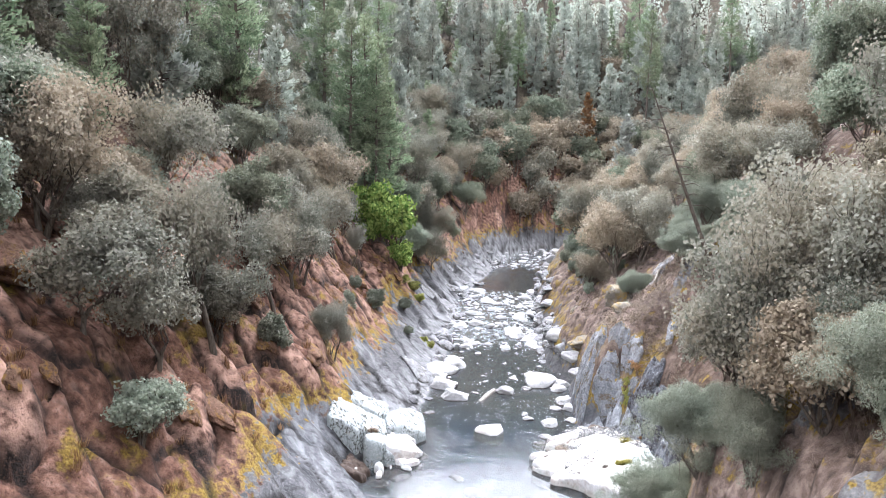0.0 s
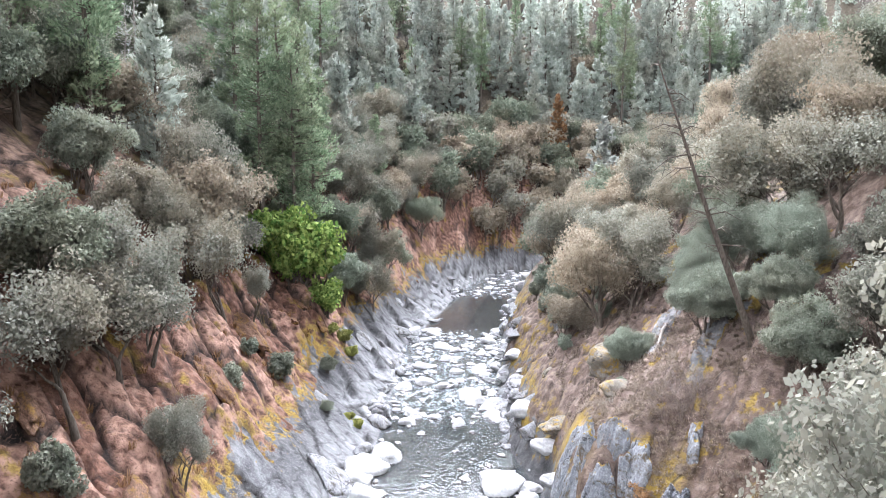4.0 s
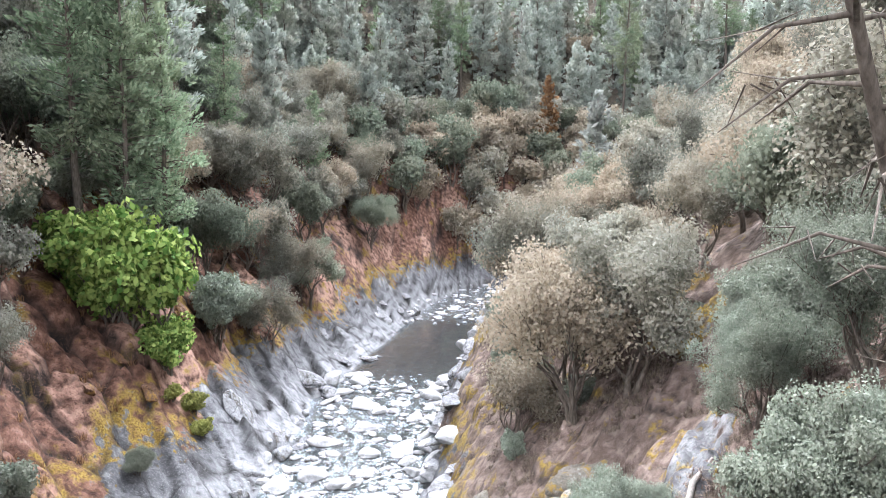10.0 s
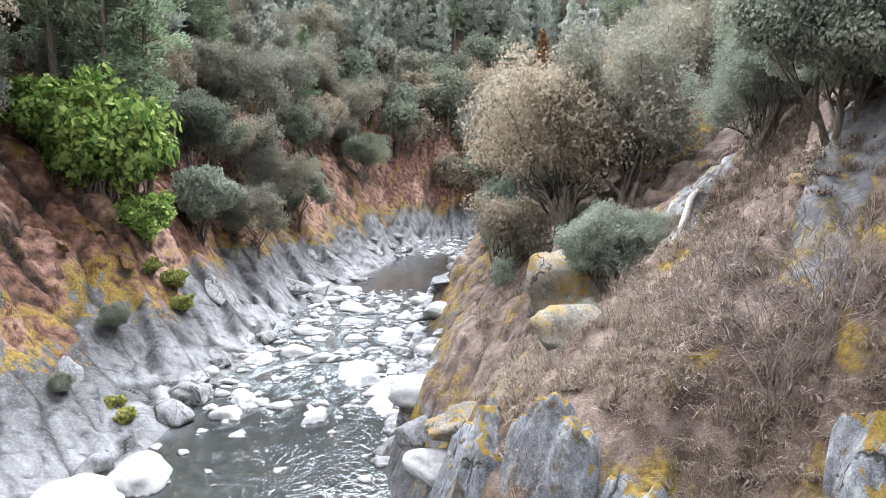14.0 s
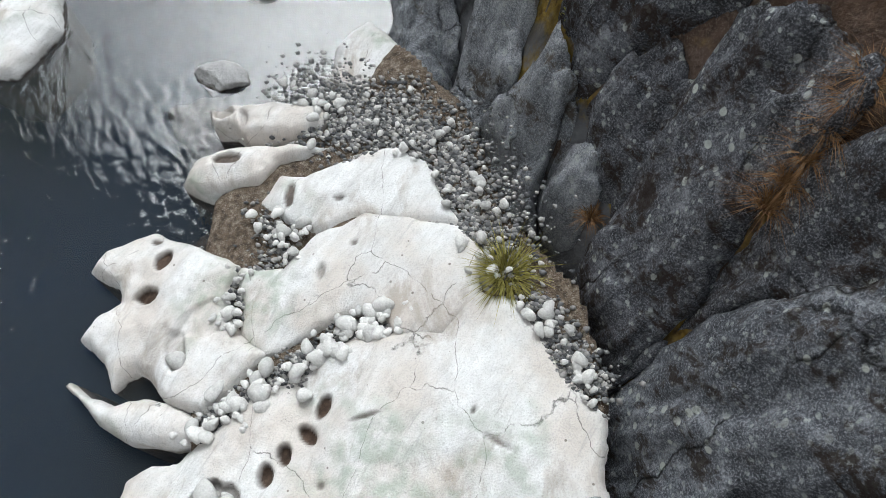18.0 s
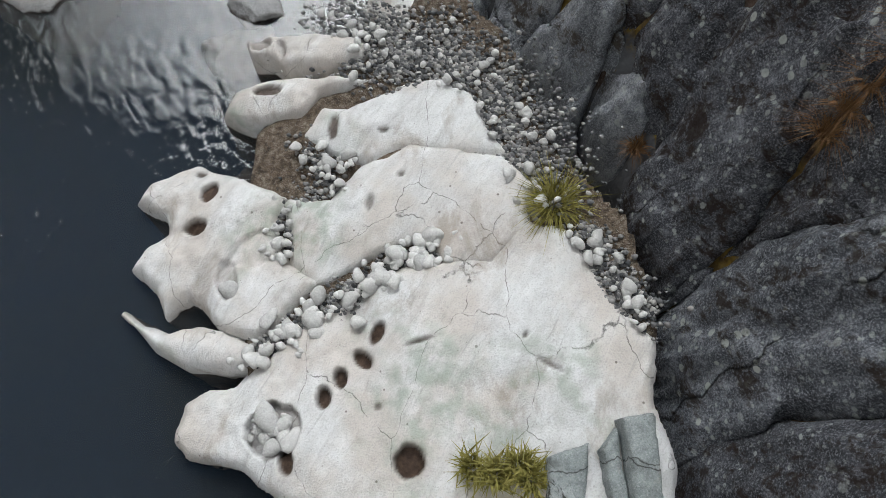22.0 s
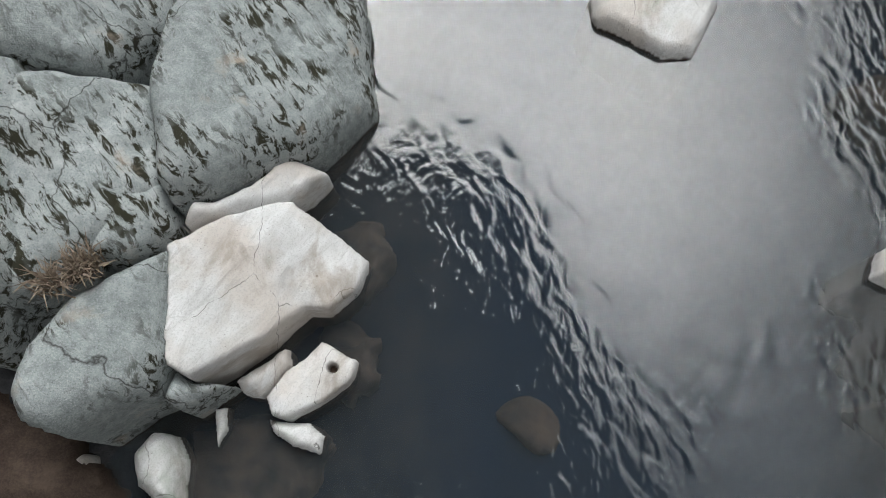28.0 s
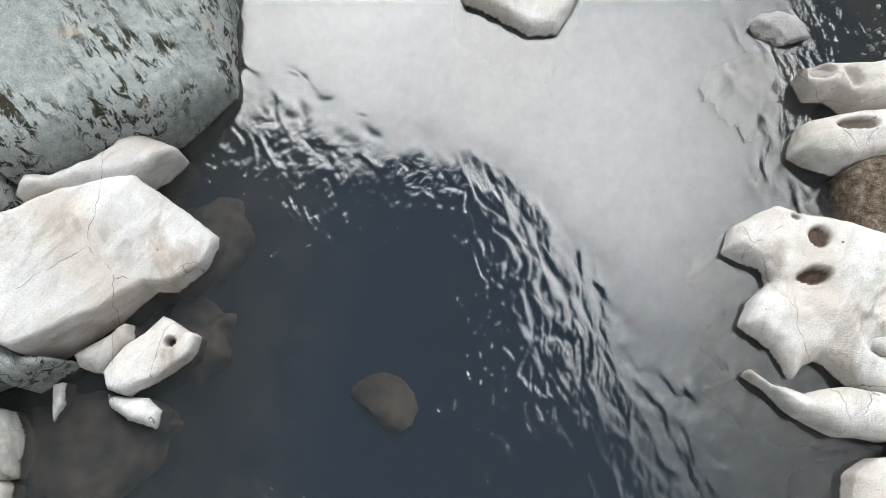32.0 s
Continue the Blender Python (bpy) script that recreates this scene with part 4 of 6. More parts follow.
CLIFF_TEXT = "dark jointed cliff block speckled with pale lichen"
for n, (outline, up) in enumerate((
    ([(-0.48, 11.47), (0.47, 10.79), (0.82, 9.93), (0.71, 9.3), (0.53, 8.94), (0.41, 8.44), (0.01, 8.82), (-0.28, 9.52), (-0.51, 10.08)], 0.5),
    ([(0.53, 8.94), (0.76, 9.31), (1.09, 10.14), (1.88, 9.13), (1.57, 8.41), (1.18, 8.37), (1.14, 7.63), (0.9, 7.76), (0.65, 8.29)], 0.5),
    ([(1.18, 8.27), (1.61, 8.35), (2.08, 8.27), (2.26, 7.6), (2.16, 7.29), (2.04, 6.77), (2.07, 6.21), (1.6, 6.56), (1.23, 7.51)], 0.55),
    ([(2.14, 6.17), (2.07, 6.82), (2.18, 7.32), (2.24, 7.57), (2.44, 7.38), (2.57, 6.98), (2.65, 6.47), (2.46, 5.97), (2.28, 5.98)], 0.5),
    ([(2.49, 7.34), (3.13, 7.28), (3.4, 6.64), (3.08, 6.19), (2.93, 6.07), (2.67, 6.41)], 0.15),
    ([(2.47, 5.05), (2.5, 5.58), (2.73, 5.82), (2.98, 6.1), (3.25, 6.54), (3.61, 6.98), (4.29, 6.26), (4.35, 5.61), (4.0, 5.22), (3.83, 5.07), (3.55, 4.62), (2.88, 4.03), (2.67, 4.51)], 0.5),
    ([(2.92, 4.0), (3.57, 4.58), (3.86, 5.01), (4.12, 5.29), (4.9, 5.6), (5.0, 4.03), (4.26, 4.12), (3.83, 4.36), (3.42, 4.3)], 0.25),
    ([(2.76, 3.66), (3.42, 4.27), (3.8, 4.35), (4.26, 4.1), (5.0, 3.95), (4.9, 2.41), (4.02, 2.4), (3.63, 2.53), (3.29, 2.31), (3.02, 2.08), (2.88, 2.62), (2.79, 3.14)], 0.5),
    ([(2.95, 2.02), (3.33, 2.28), (3.62, 2.5), (4.02, 2.35), (4.9, 2.37), (4.8, 0.4), (3.1, 0.2)], 0.5),
    ([(2.3, 7.7), (2.2, 8.6), (3.4, 8.9), (4.4, 8.0), (3.7, 7.05), (3.2, 7.4), (2.5, 7.45)], 0.4),
    ([(0.9, 10.3), (0.1, 12.2), (1.0, 12.9), (1.9, 11.6), (2.1, 9.6), (1.7, 9.35)], 0.4),
    ([(-0.6, 11.7), (-0.9, 14.0), (0.1, 14.6), (0.8, 13.2), (0.0, 12.3)], 0.5),
    ([(-0.8, 14.3), (-0.9, 16.6), (0.2, 17.0), (1.3, 15.6), (1.5, 13.6), (0.7, 13.4), (0.2, 14.7)], 0.45),
    ([(1.4, 14.3), (2.5, 13.6), (2.8, 12.4), (2.6, 11.9), (1.9, 12.1), (1.3, 13.2)], 0.6),
    ([(3.6, 11.5), (3.3, 10.5), (2.6, 10.2), (2.0, 11.3), (2.2, 11.8), (2.9, 11.8)], 0.3),
    ([(5.1, 10.3), (5.5, 9.9), (4.95, 8.8), (4.6, 9.4)], 0.5),
    ([(2.4, 10.0), (3.0, 9.6), (2.9, 8.9), (2.3, 9.2)], 0.25),
)):
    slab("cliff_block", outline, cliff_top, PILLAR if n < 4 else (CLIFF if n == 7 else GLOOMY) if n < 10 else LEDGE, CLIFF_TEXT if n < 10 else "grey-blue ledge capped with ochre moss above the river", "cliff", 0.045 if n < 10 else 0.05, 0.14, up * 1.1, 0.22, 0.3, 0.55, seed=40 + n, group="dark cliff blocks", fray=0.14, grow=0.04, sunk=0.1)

# rocks of the far side of the pool
SIDE = "rocks on the far side of the pool"
slab("boulder", [(-14.5, 8.54), (-13.99, 9.84), (-12.36, 10.86), (-12.04, 9.38), (-11.82, 7.93), (-12.53, 7.06), (-13.13, 6.63), (-13.68, 6.16), (-14.08, 5.93), (-14.19, 6.09), (-14.51, 7.47)], lambda x, y: left_top(x, y) + 0.2, BLOCK, "great grey-green block streaked with black moss", "boulder", 0.045, 0.14, 0.4, 0.18, 0.1, 0.8, grow=0.09, seed=61, group=SIDE)
slab("boulder", [(-14.03, 5.56), (-13.89, 5.9), (-13.3, 6.33), (-12.81, 6.91), (-12.3, 6.79), (-12.61, 6.38), (-13.32, 5.91)], left_top, SHELF, "long pale rock sliver under the mossy block", "boulder", 0.04, 0.12, 0.1, 0.2, 0.08, 0.5, seed=62, group=SIDE)
slab("boulder", [(-14.08, 5.29), (-13.51, 5.81), (-12.73, 6.17), (-12.12, 5.78), (-11.72, 5.56), (-11.79, 5.23), (-12.18, 4.77), (-12.47, 4.77), (-12.82, 4.4), (-13.35, 3.98), (-13.66, 3.74), (-13.88, 3.84)], left_top, SHELF, "flat pale angular slab with fine cracks", "boulder", 0.04, 0.06, 0.05, 0.2, 0.05, 0.8, grow=0.03, seed=63, group=SIDE)
slab("boulder", [(-15.23, 3.37), (-15.2, 3.86), (-14.99, 4.28), (-14.71, 4.67), (-14.13, 5.21), (-14.04, 4.59), (-14.0, 3.96), (-14.12, 3.55), (-14.38, 3.42), (-14.83, 3.02), (-15.09, 3.14)], lambda x, y: left_top(x, y) + 0.05, BLOCK, "grey slab blotched with dark lichen", "boulder", 0.05, 0.2, 0.25, 0.25, 0.07, 0.8, grow=0.09, seed=64, group=SIDE)
slab("boulder", [(-13.99, 3.44), (-13.91, 3.84), (-13.66, 3.7), (-13.31, 3.71), (-13.78, 3.33)], lambda x, y: left_top(x, y) - 0.3, BLOCK, "low dark-stained rock under the pale slab", "boulder", 0.04, 0.15, 0.1, 0.2, 0.06, 0.5, seed=65, group=SIDE)
slab("boulder", [(-13.35, 3.8), (-13.04, 4.08), (-12.71, 4.27), (-12.66, 4.07), (-12.82, 3.76), (-12.99, 3.6), (-13.24, 3.64)], lambda x, y: 0.4 + 0 * x, SHELF, "small pale rock wedged against the slab", "boulder", 0.035, 0.12, 0.15, 0.2, 0.05, 0.5, seed=66, group=SIDE)
slab("boulder", [(-12.93, 3.61), (-12.71, 3.98), (-12.47, 4.16), (-12.26, 4.41), (-11.97, 4.27), (-11.75, 4.15), (-11.8, 3.92), (-12.15, 3.58), (-12.58, 3.33), (-12.81, 3.38)], lambda x, y: 0.3 + 0 * x, SHELF, "pale rock pierced by one round dark hole", "boulder", 0.025, 0.06, 0.06, 0.15, 0.04, 0.5, ((-12.07, 4.01, 0.085, 0.08, 0, 0.35, 1.0),), seed=67, group=SIDE)
slab("boulder", [(-12.92, 3.37), (-12.72, 3.34), (-12.33, 3.32), (-12.1, 3.17), (-12.16, 2.93), (-12.55, 3.0), (-12.79, 3.15)], lambda x, y: 0.18 + 0 * x, SHELF, "low pale rock at the waterline", "boulder", 0.03, 0.1, 0.1, 0.12, 0.04, 0.5, ((-12.82, 3.31, 0.07, 0.07, 0, 0.1, 0.8),), seed=68, group=SIDE)
slab("boulder", [(-14.51, 2.84), (-14.34, 3.13), (-14.04, 3.1), (-13.84, 2.78), (-13.83, 2.26), (-14.11, 2.21), (-14.44, 2.42)], lambda x, y: 0.5 + 0 * x, SHELF, "rounded white boulder in brown shallows", "boulder", 0.035, 0.2, 0.25, 0.2, 0.03, 0.6, seed=69, group=SIDE)
slab("boulder", [(-15.54, 4.57), (-16.06, 7.25), (-15.43, 7.33), (-14.55, 7.46), (-14.24, 6.17), (-14.66, 5.46), (-15.11, 4.93)], lambda x, y: left_top(x, y) - 0.1, BLOCK, "weathered grey-green ledge with moss", "boulder", 0.05, 0.2, 0.2, 0.3, 0.1, 0.8, grow=0.09, seed=70, group=SIDE)
slab("boulder", [(-14.83, 5.13), (-14.71, 5.81), (-14.28, 6.07), (-14.16, 5.57), (-14.61, 5.11)], left_top, BLOCK, "grey wedge of rock in the cleft", "boulder", 0.05, 0.12, 0.2, 0.2, 0.06, 0.6, grow=0.09, seed=71, group=SIDE)
slab("boulder", [(-17.1, 7.4), (-17.3, 9.2), (-14.81, 10.2), (-14.59, 8.42), (-15.27, 7.53)], left_top, BLOCK, "weathered grey-green ledge with moss", "boulder", 0.06, 0.2, 0.25, 0.3, 0.1, 0.8, grow=0.09, seed=72, group=SIDE)
slab("boulder", [(-17.8, 4.0), (-18.0, 7.4), (-16.0, 7.4), (-15.55, 4.7), (-15.95, 3.9)], lambda x, y: left_top(x, y) - 0.05, BLOCK, "weathered grey-green ledge with moss", "boulder", 0.06, 0.15, 0.25, 0.3, 0.14, 0.8, grow=0.09, seed=74, group=SIDE, fray=0.15)
slab("boulder", [(-16.4, 1.2), (-16.3, 3.5), (-15.3, 3.0), (-14.6, 2.3), (-14.9, 1.0)], lambda x, y: 0.3 + 0.3 * (-14.6 - x), SOAKED, "low dark brown rock at the water's edge", "boulder", 0.06, 0.15, 0.15, 0.3, 0.12, 0.5, seed=75, group=SIDE, fray=0.2)
slab("boulder", [(-13.62, 3.45), (-13.45, 3.5), (-13.42, 3.2), (-13.52, 2.95)], lambda x, y: 0.12 + 0 * x, SHELF, "thin pale shard standing in the shallows", "boulder", 0.02, 0.05, 0.05, 0.1, 0.03, 0.4, seed=76, group=SIDE)
for outline, up, text in (([(-15.21, 2.49), (-15.2, 2.81), (-15.06, 2.78), (-14.97, 2.21), (-15.11, 2.18)], 0.45, "narrow pale stone wedged in brown wet rock"), ([(-14.22, 2.09), (-14.06, 2.23), (-13.9, 2.16), (-13.89, 1.7), (-14.18, 1.7)], 0.25, "small pale block at the waterline"), ([(-15.63, 2.13), (-15.44, 2.1), (-15.41, 1.9), (-15.58, 1.88)], 0.55, "small pale stone on brown wet rock")):
    slab("boulder", outline, lambda x, y, up=up: up + 0 * x, SHELF, text, "boulder", 0.025, 0.08, 0.08, 0.12, 0.03, 0.4, seed=int(100 * up), group=SIDE, grow=0.04)
slab("boulder", [(-8.5, 10.18), (-8.34, 9.74), (-7.3, 9.16), (-6.82, 9.2), (-6.33, 10.23), (-6.52, 11.03), (-8.11, 10.86)], lambda x, y: 0.25 + 0 * x, SHELF, "flat pale boulder standing in the pool", "boulder", 0.045, 0.18, 0.2, 0.3, 0.06, 0.8, seed=73)


for outline, deep in (([(-12.6, 6.2), (-11.7, 6.35), (-11.35, 5.8), (-11.75, 5.2), (-12.3, 5.4)], 0.3), ([(-12.4, 4.5), (-11.6, 4.55), (-11.45, 4.1), (-11.9, 3.6), (-12.5, 3.9)], 0.28), ([(-14.2, 3.3), (-13.2, 3.6), (-12.0, 3.1), (-12.2, 2.4), (-12.9, 1.7), (-14.0, 1.9)], 0.3), ([(-15.0, 2.4), (-13.8, 2.2), (-13.1, 1.4), (-13.8, 0.4), (-15.2, 0.6)], 0.25), ([(-3.6, 6.4), (-2.6, 6.8), (-2.4, 6.0), (-3.3, 5.6)], 0.2), ([(-4.3, 8.9), (-3.2, 9.3), (-2.6, 8.6), (-3.6, 8.0)], 0.3)):
    slab("drowned_ledge", outline, lambda x, y, deep=deep: -deep + 0 * x, SILTED, "brown silted ledge under shallow water", "rock", 0.06, 0.3, 0.2, 0.3, 0.06, 0.5, seed=int(90 + 10 * deep), group="drowned ledges", fray=0.25)


# loose stones: a few shapes, each used many times
def stone_mesh(seed, faces=9, detail=3, soft=0.06, lumps=0.08):
    r = random.Random(seed)
    bm = bmesh.new()
    bmesh.ops.create_icosphere(bm, subdivisions=detail, radius=1.0)
    cuts = [(Vector((r.gauss(0, 1), r.gauss(0, 1), r.gauss(0, 1))).normalized(), r.uniform(0.5, 0.92)) for _ in range(faces)]
    for v in bm.verts:
        n = v.co.normalized()
        reach = sum(math.exp(-(k / max(n.dot(p), 1e-3)) / soft) for p, k in cuts if n.dot(p) > 0.05) + math.exp(-1.05 / soft)
        v.co = n * (-soft * math.log(reach) + lumps * noise.noise(n * 1.7 + Vector((seed, 0, 0))) + 0.45 * lumps * noise.noise(n * 5 + Vector((0, seed, 0))) + 0.25 * lumps * noise.noise(n * 12 + Vector((0, seed, 3))))
    for f in bm.faces:
        f.smooth = True
    return bm


def stone_shapes(name, count, material, seed, **k):
    out = []
    for n in range(count):
        me = bpy.data.meshes.new(name)
        bm = stone_mesh(seed + n, **k)
        bm.to_mesh(me)
        bm.free()
        me.materials.append(material)
        out.append(me)
    return out


COBBLES = stone_shapes("cobble", 6, COBBLE, 100, faces=7, detail=2, soft=0.14, lumps=0.08)
PALE_STONES = stone_shapes("boulder", 7, PALE, 120, faces=11, detail=4, soft=0.016, lumps=0.14)
GREY_STONES = stone_shapes("boulder", 6, GREY, 140, faces=15, detail=4, soft=0.018, lumps=0.1)
RUST_STONES = stone_shapes("boulder", 5, RUST, 160, faces=14, detail=4, soft=0.012, lumps=0.25)
MOSS_STONES = stone_shapes("boulder", 4, MOSSY, 180, faces=14, detail=4, soft=0.012, lumps=0.25)
DROWNED = stone_shapes("boulder", 3, SILTED, 200, faces=8, detail=3, soft=0.1)
rs = random.Random(77)


def stone(shapes, x, y, z, sx, sy, sz, label, category, group, turn=None, tilt=12):
    ob = new(category, rs.choice(shapes))
    ob.matrix_world = pose(x, y, z, rs.gauss(0, tilt), rs.gauss(0, tilt), rs.uniform(0, 360) if turn is None else turn) @ Matrix.Diagonal((sx, sy, sz, 1))
    return tagged(ob, label, category, group)


def cobble_band(points, width, count, small, large, lift=0.0, text="rounded pale cobble in a gravel seam"):
    for _ in range(count):
        n = rs.randrange(len(points) - 1)
        u = rs.random()
        x = points[n][0] * (1 - u) + points[n + 1][0] * u + rs.gauss(0, width)
        y = points[n][1] * (1 - u) + points[n + 1][1] * u + rs.gauss(0, width)
        r = small + (large - small) * rs.random() ** 2.5
        z = float(shelf_top(np.array(x), np.array(y))) + lift
        stone(COBBLES, x, y, z + r * 0.15, r, r * rs.uniform(0.7, 1.0), r * 0.7, text, "cobble", "cobbles on the shelf")


cobble_band([(-2.36, 3.29), (-1.62, 3.79), (-0.88, 4.23), (-0.2, 4.6), (0.14, 4.68)], 0.14, 120, 0.06, 0.17)
cobble_band([(-1.75, 8.6), (-0.9, 7.8), (-0.2, 7.75), (0.6, 7.0), (1.04, 5.99), (1.3, 5.3)], 0.24, 70, 0.06, 0.13)
cobble_band([(-1.9, 6.3), (-1.5, 5.8), (-1.3, 5.95)], 0.16, 28, 0.05, 0.16)
cobble_band([(-2.3, 5.4), (-2.1, 4.9), (-2.3, 4.7)], 0.12, 26, 0.05, 0.13)
cobble_band([(-2.2, 2.3), (-1.75, 2.3)], 0.11, 26, 0.05, 0.16, -0.05, "white cobble caught in a round pothole")
cobble_band([(1.8, 4.75), (2.2, 4.2), (2.45, 3.6)], 0.08, 26, 0.05, 0.14, -0.02, "brown-grey cobble at the foot of the cliff")


def gravel():
    """Fine gravel between the cobbles, too small to count."""
    shape = stone_shapes("pebble", 2, SHELF, 300, faces=6, detail=1, soft=0.15)
    verts, faces = [], []
    for pts, width, count in (([(-1.75, 8.7), (-0.9, 7.9), (-0.2, 7.8), (0.6, 7.1), (1.04, 6.1), (1.3, 5.3)], 0.36, 5600), ([(-2.36, 3.29), (-1.62, 3.79), (-0.88, 4.23), (0.14, 4.68)], 0.12, 1700), ([(-2.0, 6.5), (-1.6, 5.7), (-2.2, 5.2), (-2.4, 4.7)], 0.16, 700), ([(1.8, 4.75), (2.2, 4.2), (2.5, 3.6)], 0.14, 900)):
        for _ in range(count):
            n, u = rs.randrange(len(pts) - 1), rs.random()
            x = pts[n][0] * (1 - u) + pts[n + 1][0] * u + rs.gauss(0, width)
            y = pts[n][1] * (1 - u) + pts[n + 1][1] * u + rs.gauss(0, width)
            r = 0.018 + 0.05 * rs.random() ** 1.6
            m = pose(x, y, float(shelf_top(np.array(x), np.array(y))) - 0.11, rs.uniform(0, 360), rs.uniform(0, 40), 0) @ Matrix.Diagonal((r, r * 0.8, r * 0.65, 1))
            me, k = rs.choice(shape), len(verts)
            verts += [m @ v.co for v in me.vertices]
            faces += [tuple(k + i for i in p.vertices) for p in me.polygons]
    tagged(mesh_object("gravel", verts, faces, GRIT, None, True), "grey and white river gravel on the shelf", "gravel", kind="stuff")


def grit_material():
    k = Mat("mixed_gravel", 0.8, 0.3)
    col = k.ramp(k.island(), (0.0, (0.05, 0.052, 0.056)), (0.45, (0.16, 0.16, 0.162)), (0.8, (0.3, 0.29, 0.275)), (1.0, (0.5, 0.485, 0.46)))
    return k.done(col, k.noise(60), 0.3, 0.01)


GRIT = grit_material()
gravel()
for x, y, r in ((-2.84, 4.17, 0.17), (-2.23, 3.78, 0.15), (-2.1, 2.45, 0.2), (-1.72, 2.2, 0.16), (-1.95, 2.1, 0.13)):
    stone(COBBLES, x, y, float(shelf_top(np.array(x), np.array(y))) + 0.02, r, r * 1.25, r * 0.6, "flat oval cobble lodged in a pothole", "cobble", "cobbles in potholes", tilt=5)


def river_stones(shapes, count, y0, y1, s0, s1, small, large, text, group, bank=None, flat=0.6, joined="", dip=None):
    made, verts, faces = 0, [], []
    while made < count:
        x, y = rs.uniform(-30, 30), rs.uniform(y0, y1)
        s, side = river_side(np.array([x]), np.array([y]))
        if not s0 < s[0] < s1 or (bank is not None and side[0] != bank) or (-5.5 < x < 3 and y < 11) or (-19 < x < -11 and y < 12.5):
            continue
        r = small + (large - small) * rs.random() ** 2
        z = max(rest(x, y), -0.25 * r)
        m = pose(x, y, z + 0.05 * r, rs.gauss(0, 12), rs.gauss(0, 12), rs.uniform(0, 360))
        if dip:
            m = pose(x, y, z - 0.05 * r, rs.gauss(dip[0], 7), rs.gauss(dip[1], 7), rs.gauss(dip[2], 10))
        m = m @ Matrix.Diagonal((r * rs.uniform(0.8, 1.4) * (1.7 if dip else 1), r * rs.uniform(0.7, 1.1), r * flat, 1))
        me = rs.choice(shapes)
        if joined:
            n = len(verts)
            verts += [m @ v.co for v in me.vertices]
            faces += [tuple(n + i for i in p.vertices) for p in me.polygons]
        else:
            ob = new("boulder", me)
            ob.matrix_world = m
            tagged(ob, text, "boulder", group)
        made += 1
    if joined:
        tagged(mesh_object(joined, verts, faces, shapes[0].materials[0], None, True), text, "boulders", kind="stuff")


def rest(x, y, sink=0.0):
    """The height of the ground sheet."""
    xs, ys, z = LAND[0]
    i, j = min(max(int(np.searchsorted(xs, x)) - 1, 0), len(xs) - 2), min(max(int(np.searchsorted(ys, y)) - 1, 0), len(ys) - 2)
    u, v = (x - xs[i]) / (xs[i + 1] - xs[i]), (y - ys[j]) / (ys[j + 1] - ys[j])
    return float((z[i, j] * (1 - u) + z[i + 1, j] * u) * (1 - v) + (z[i, j + 1] * (1 - u) + z[i + 1, j + 1] * u) * v) - sink


SMALL_STONES = stone_shapes("boulder", 6, PALE, 220, faces=10, detail=3, soft=0.03, lumps=0.14)
river_stones(SMALL_STONES, 60, 18, 34, -5, 0.6, 0.12, 0.4, "pale rounded stones at the edges of the dark pool", "", joined="pool_stones")
river_stones(SMALL_STONES, 340, 33, 64, -5, 0.8, 0.15, 0.55, "pale rounded stones crowding the white water", "", joined="rapid_stones")
river_stones(SMALL_STONES, 200, 84, 112, -5, 1, 0.2, 0.8, "pale rounded stones crowding the far riffle", "", joined="riffle_stones")
river_stones(PALE_STONES, 64, 32, 64, -5, 0.5, 0.5, 1.4, "pale rounded boulder in white water", "boulders in the rapids")
river_stones(GREY_STONES, 34, 12, 90, -1.0, 1.2, 0.4, 1.3, "pale boulder at the water's edge below bare slabs", "boulders below the bare slabs", 0)
river_stones(PALE_STONES, 52, 16, 100, -1.5, 1.6, 0.5, 1.5, "pale blocky boulder at the foot of the brushy bank", "boulders below the brushy bank", 1)
river_stones(GREY_STONES, 60, 26, 66, -0.2, 2.2, 0.4, 1.1, "pale blue-grey block banked along the brushy shore", "blocks of the brushy shore", 1, 0.55, dip=(0, -12, 60))
river_stones(GREY_STONES, 10, 12, 95, 0.8, 5.5, 0.8, 2.3, "grey sloping slab of bare rock", "slabs of the bare bank", 0, 0.28, dip=(10, 22, -42))
river_stones(RUST_STONES, 26, -20, 60, 6.0, 16, 0.5, 1.5, "rust-brown weathered boulder on the slope", "rust boulders", 0, 0.5, dip=(0, 25, -30))
river_stones(MOSS_STONES, 6, 14, 60, 2.2, 7.0, 0.6, 1.8, "ochre-mossed rock on the dry slope", "mossy rocks of the brushy bank", 1, 0.55, dip=(0, -28, 20))
for x, y, r in ((-2.94, 12.02, 0.75), (-3.33, 9.32, 0.42), (-4.45, 12.74, 0.4), (-4.68, 13.55, 0.4), (-2.17, 15.22, 0.5), (-1.23, 12.8, 0.5), (-0.9, 15.3, 0.9), (-1.4, 17.0, 0.8), (-6.42, 18.88, 1.0), (-4.3, 19.88, 0.5), (-1.6, 21.0, 0.9), (-10.2, 17.1, 1.3), (-11.4, 19.8, 1.5), (-12.4, 21.8, 1.6), (-3.4, 21.6, 1.6), (-11.3, 26.0, 1.4), (-12.0, 24.0, 1.6)):
    stone(PALE_STONES, x, y, 0.0, r * 1.15, r * 0.85, r * 0.55, "pale boulder standing in the calm pool", "boulder", "boulders in the pool", tilt=6)


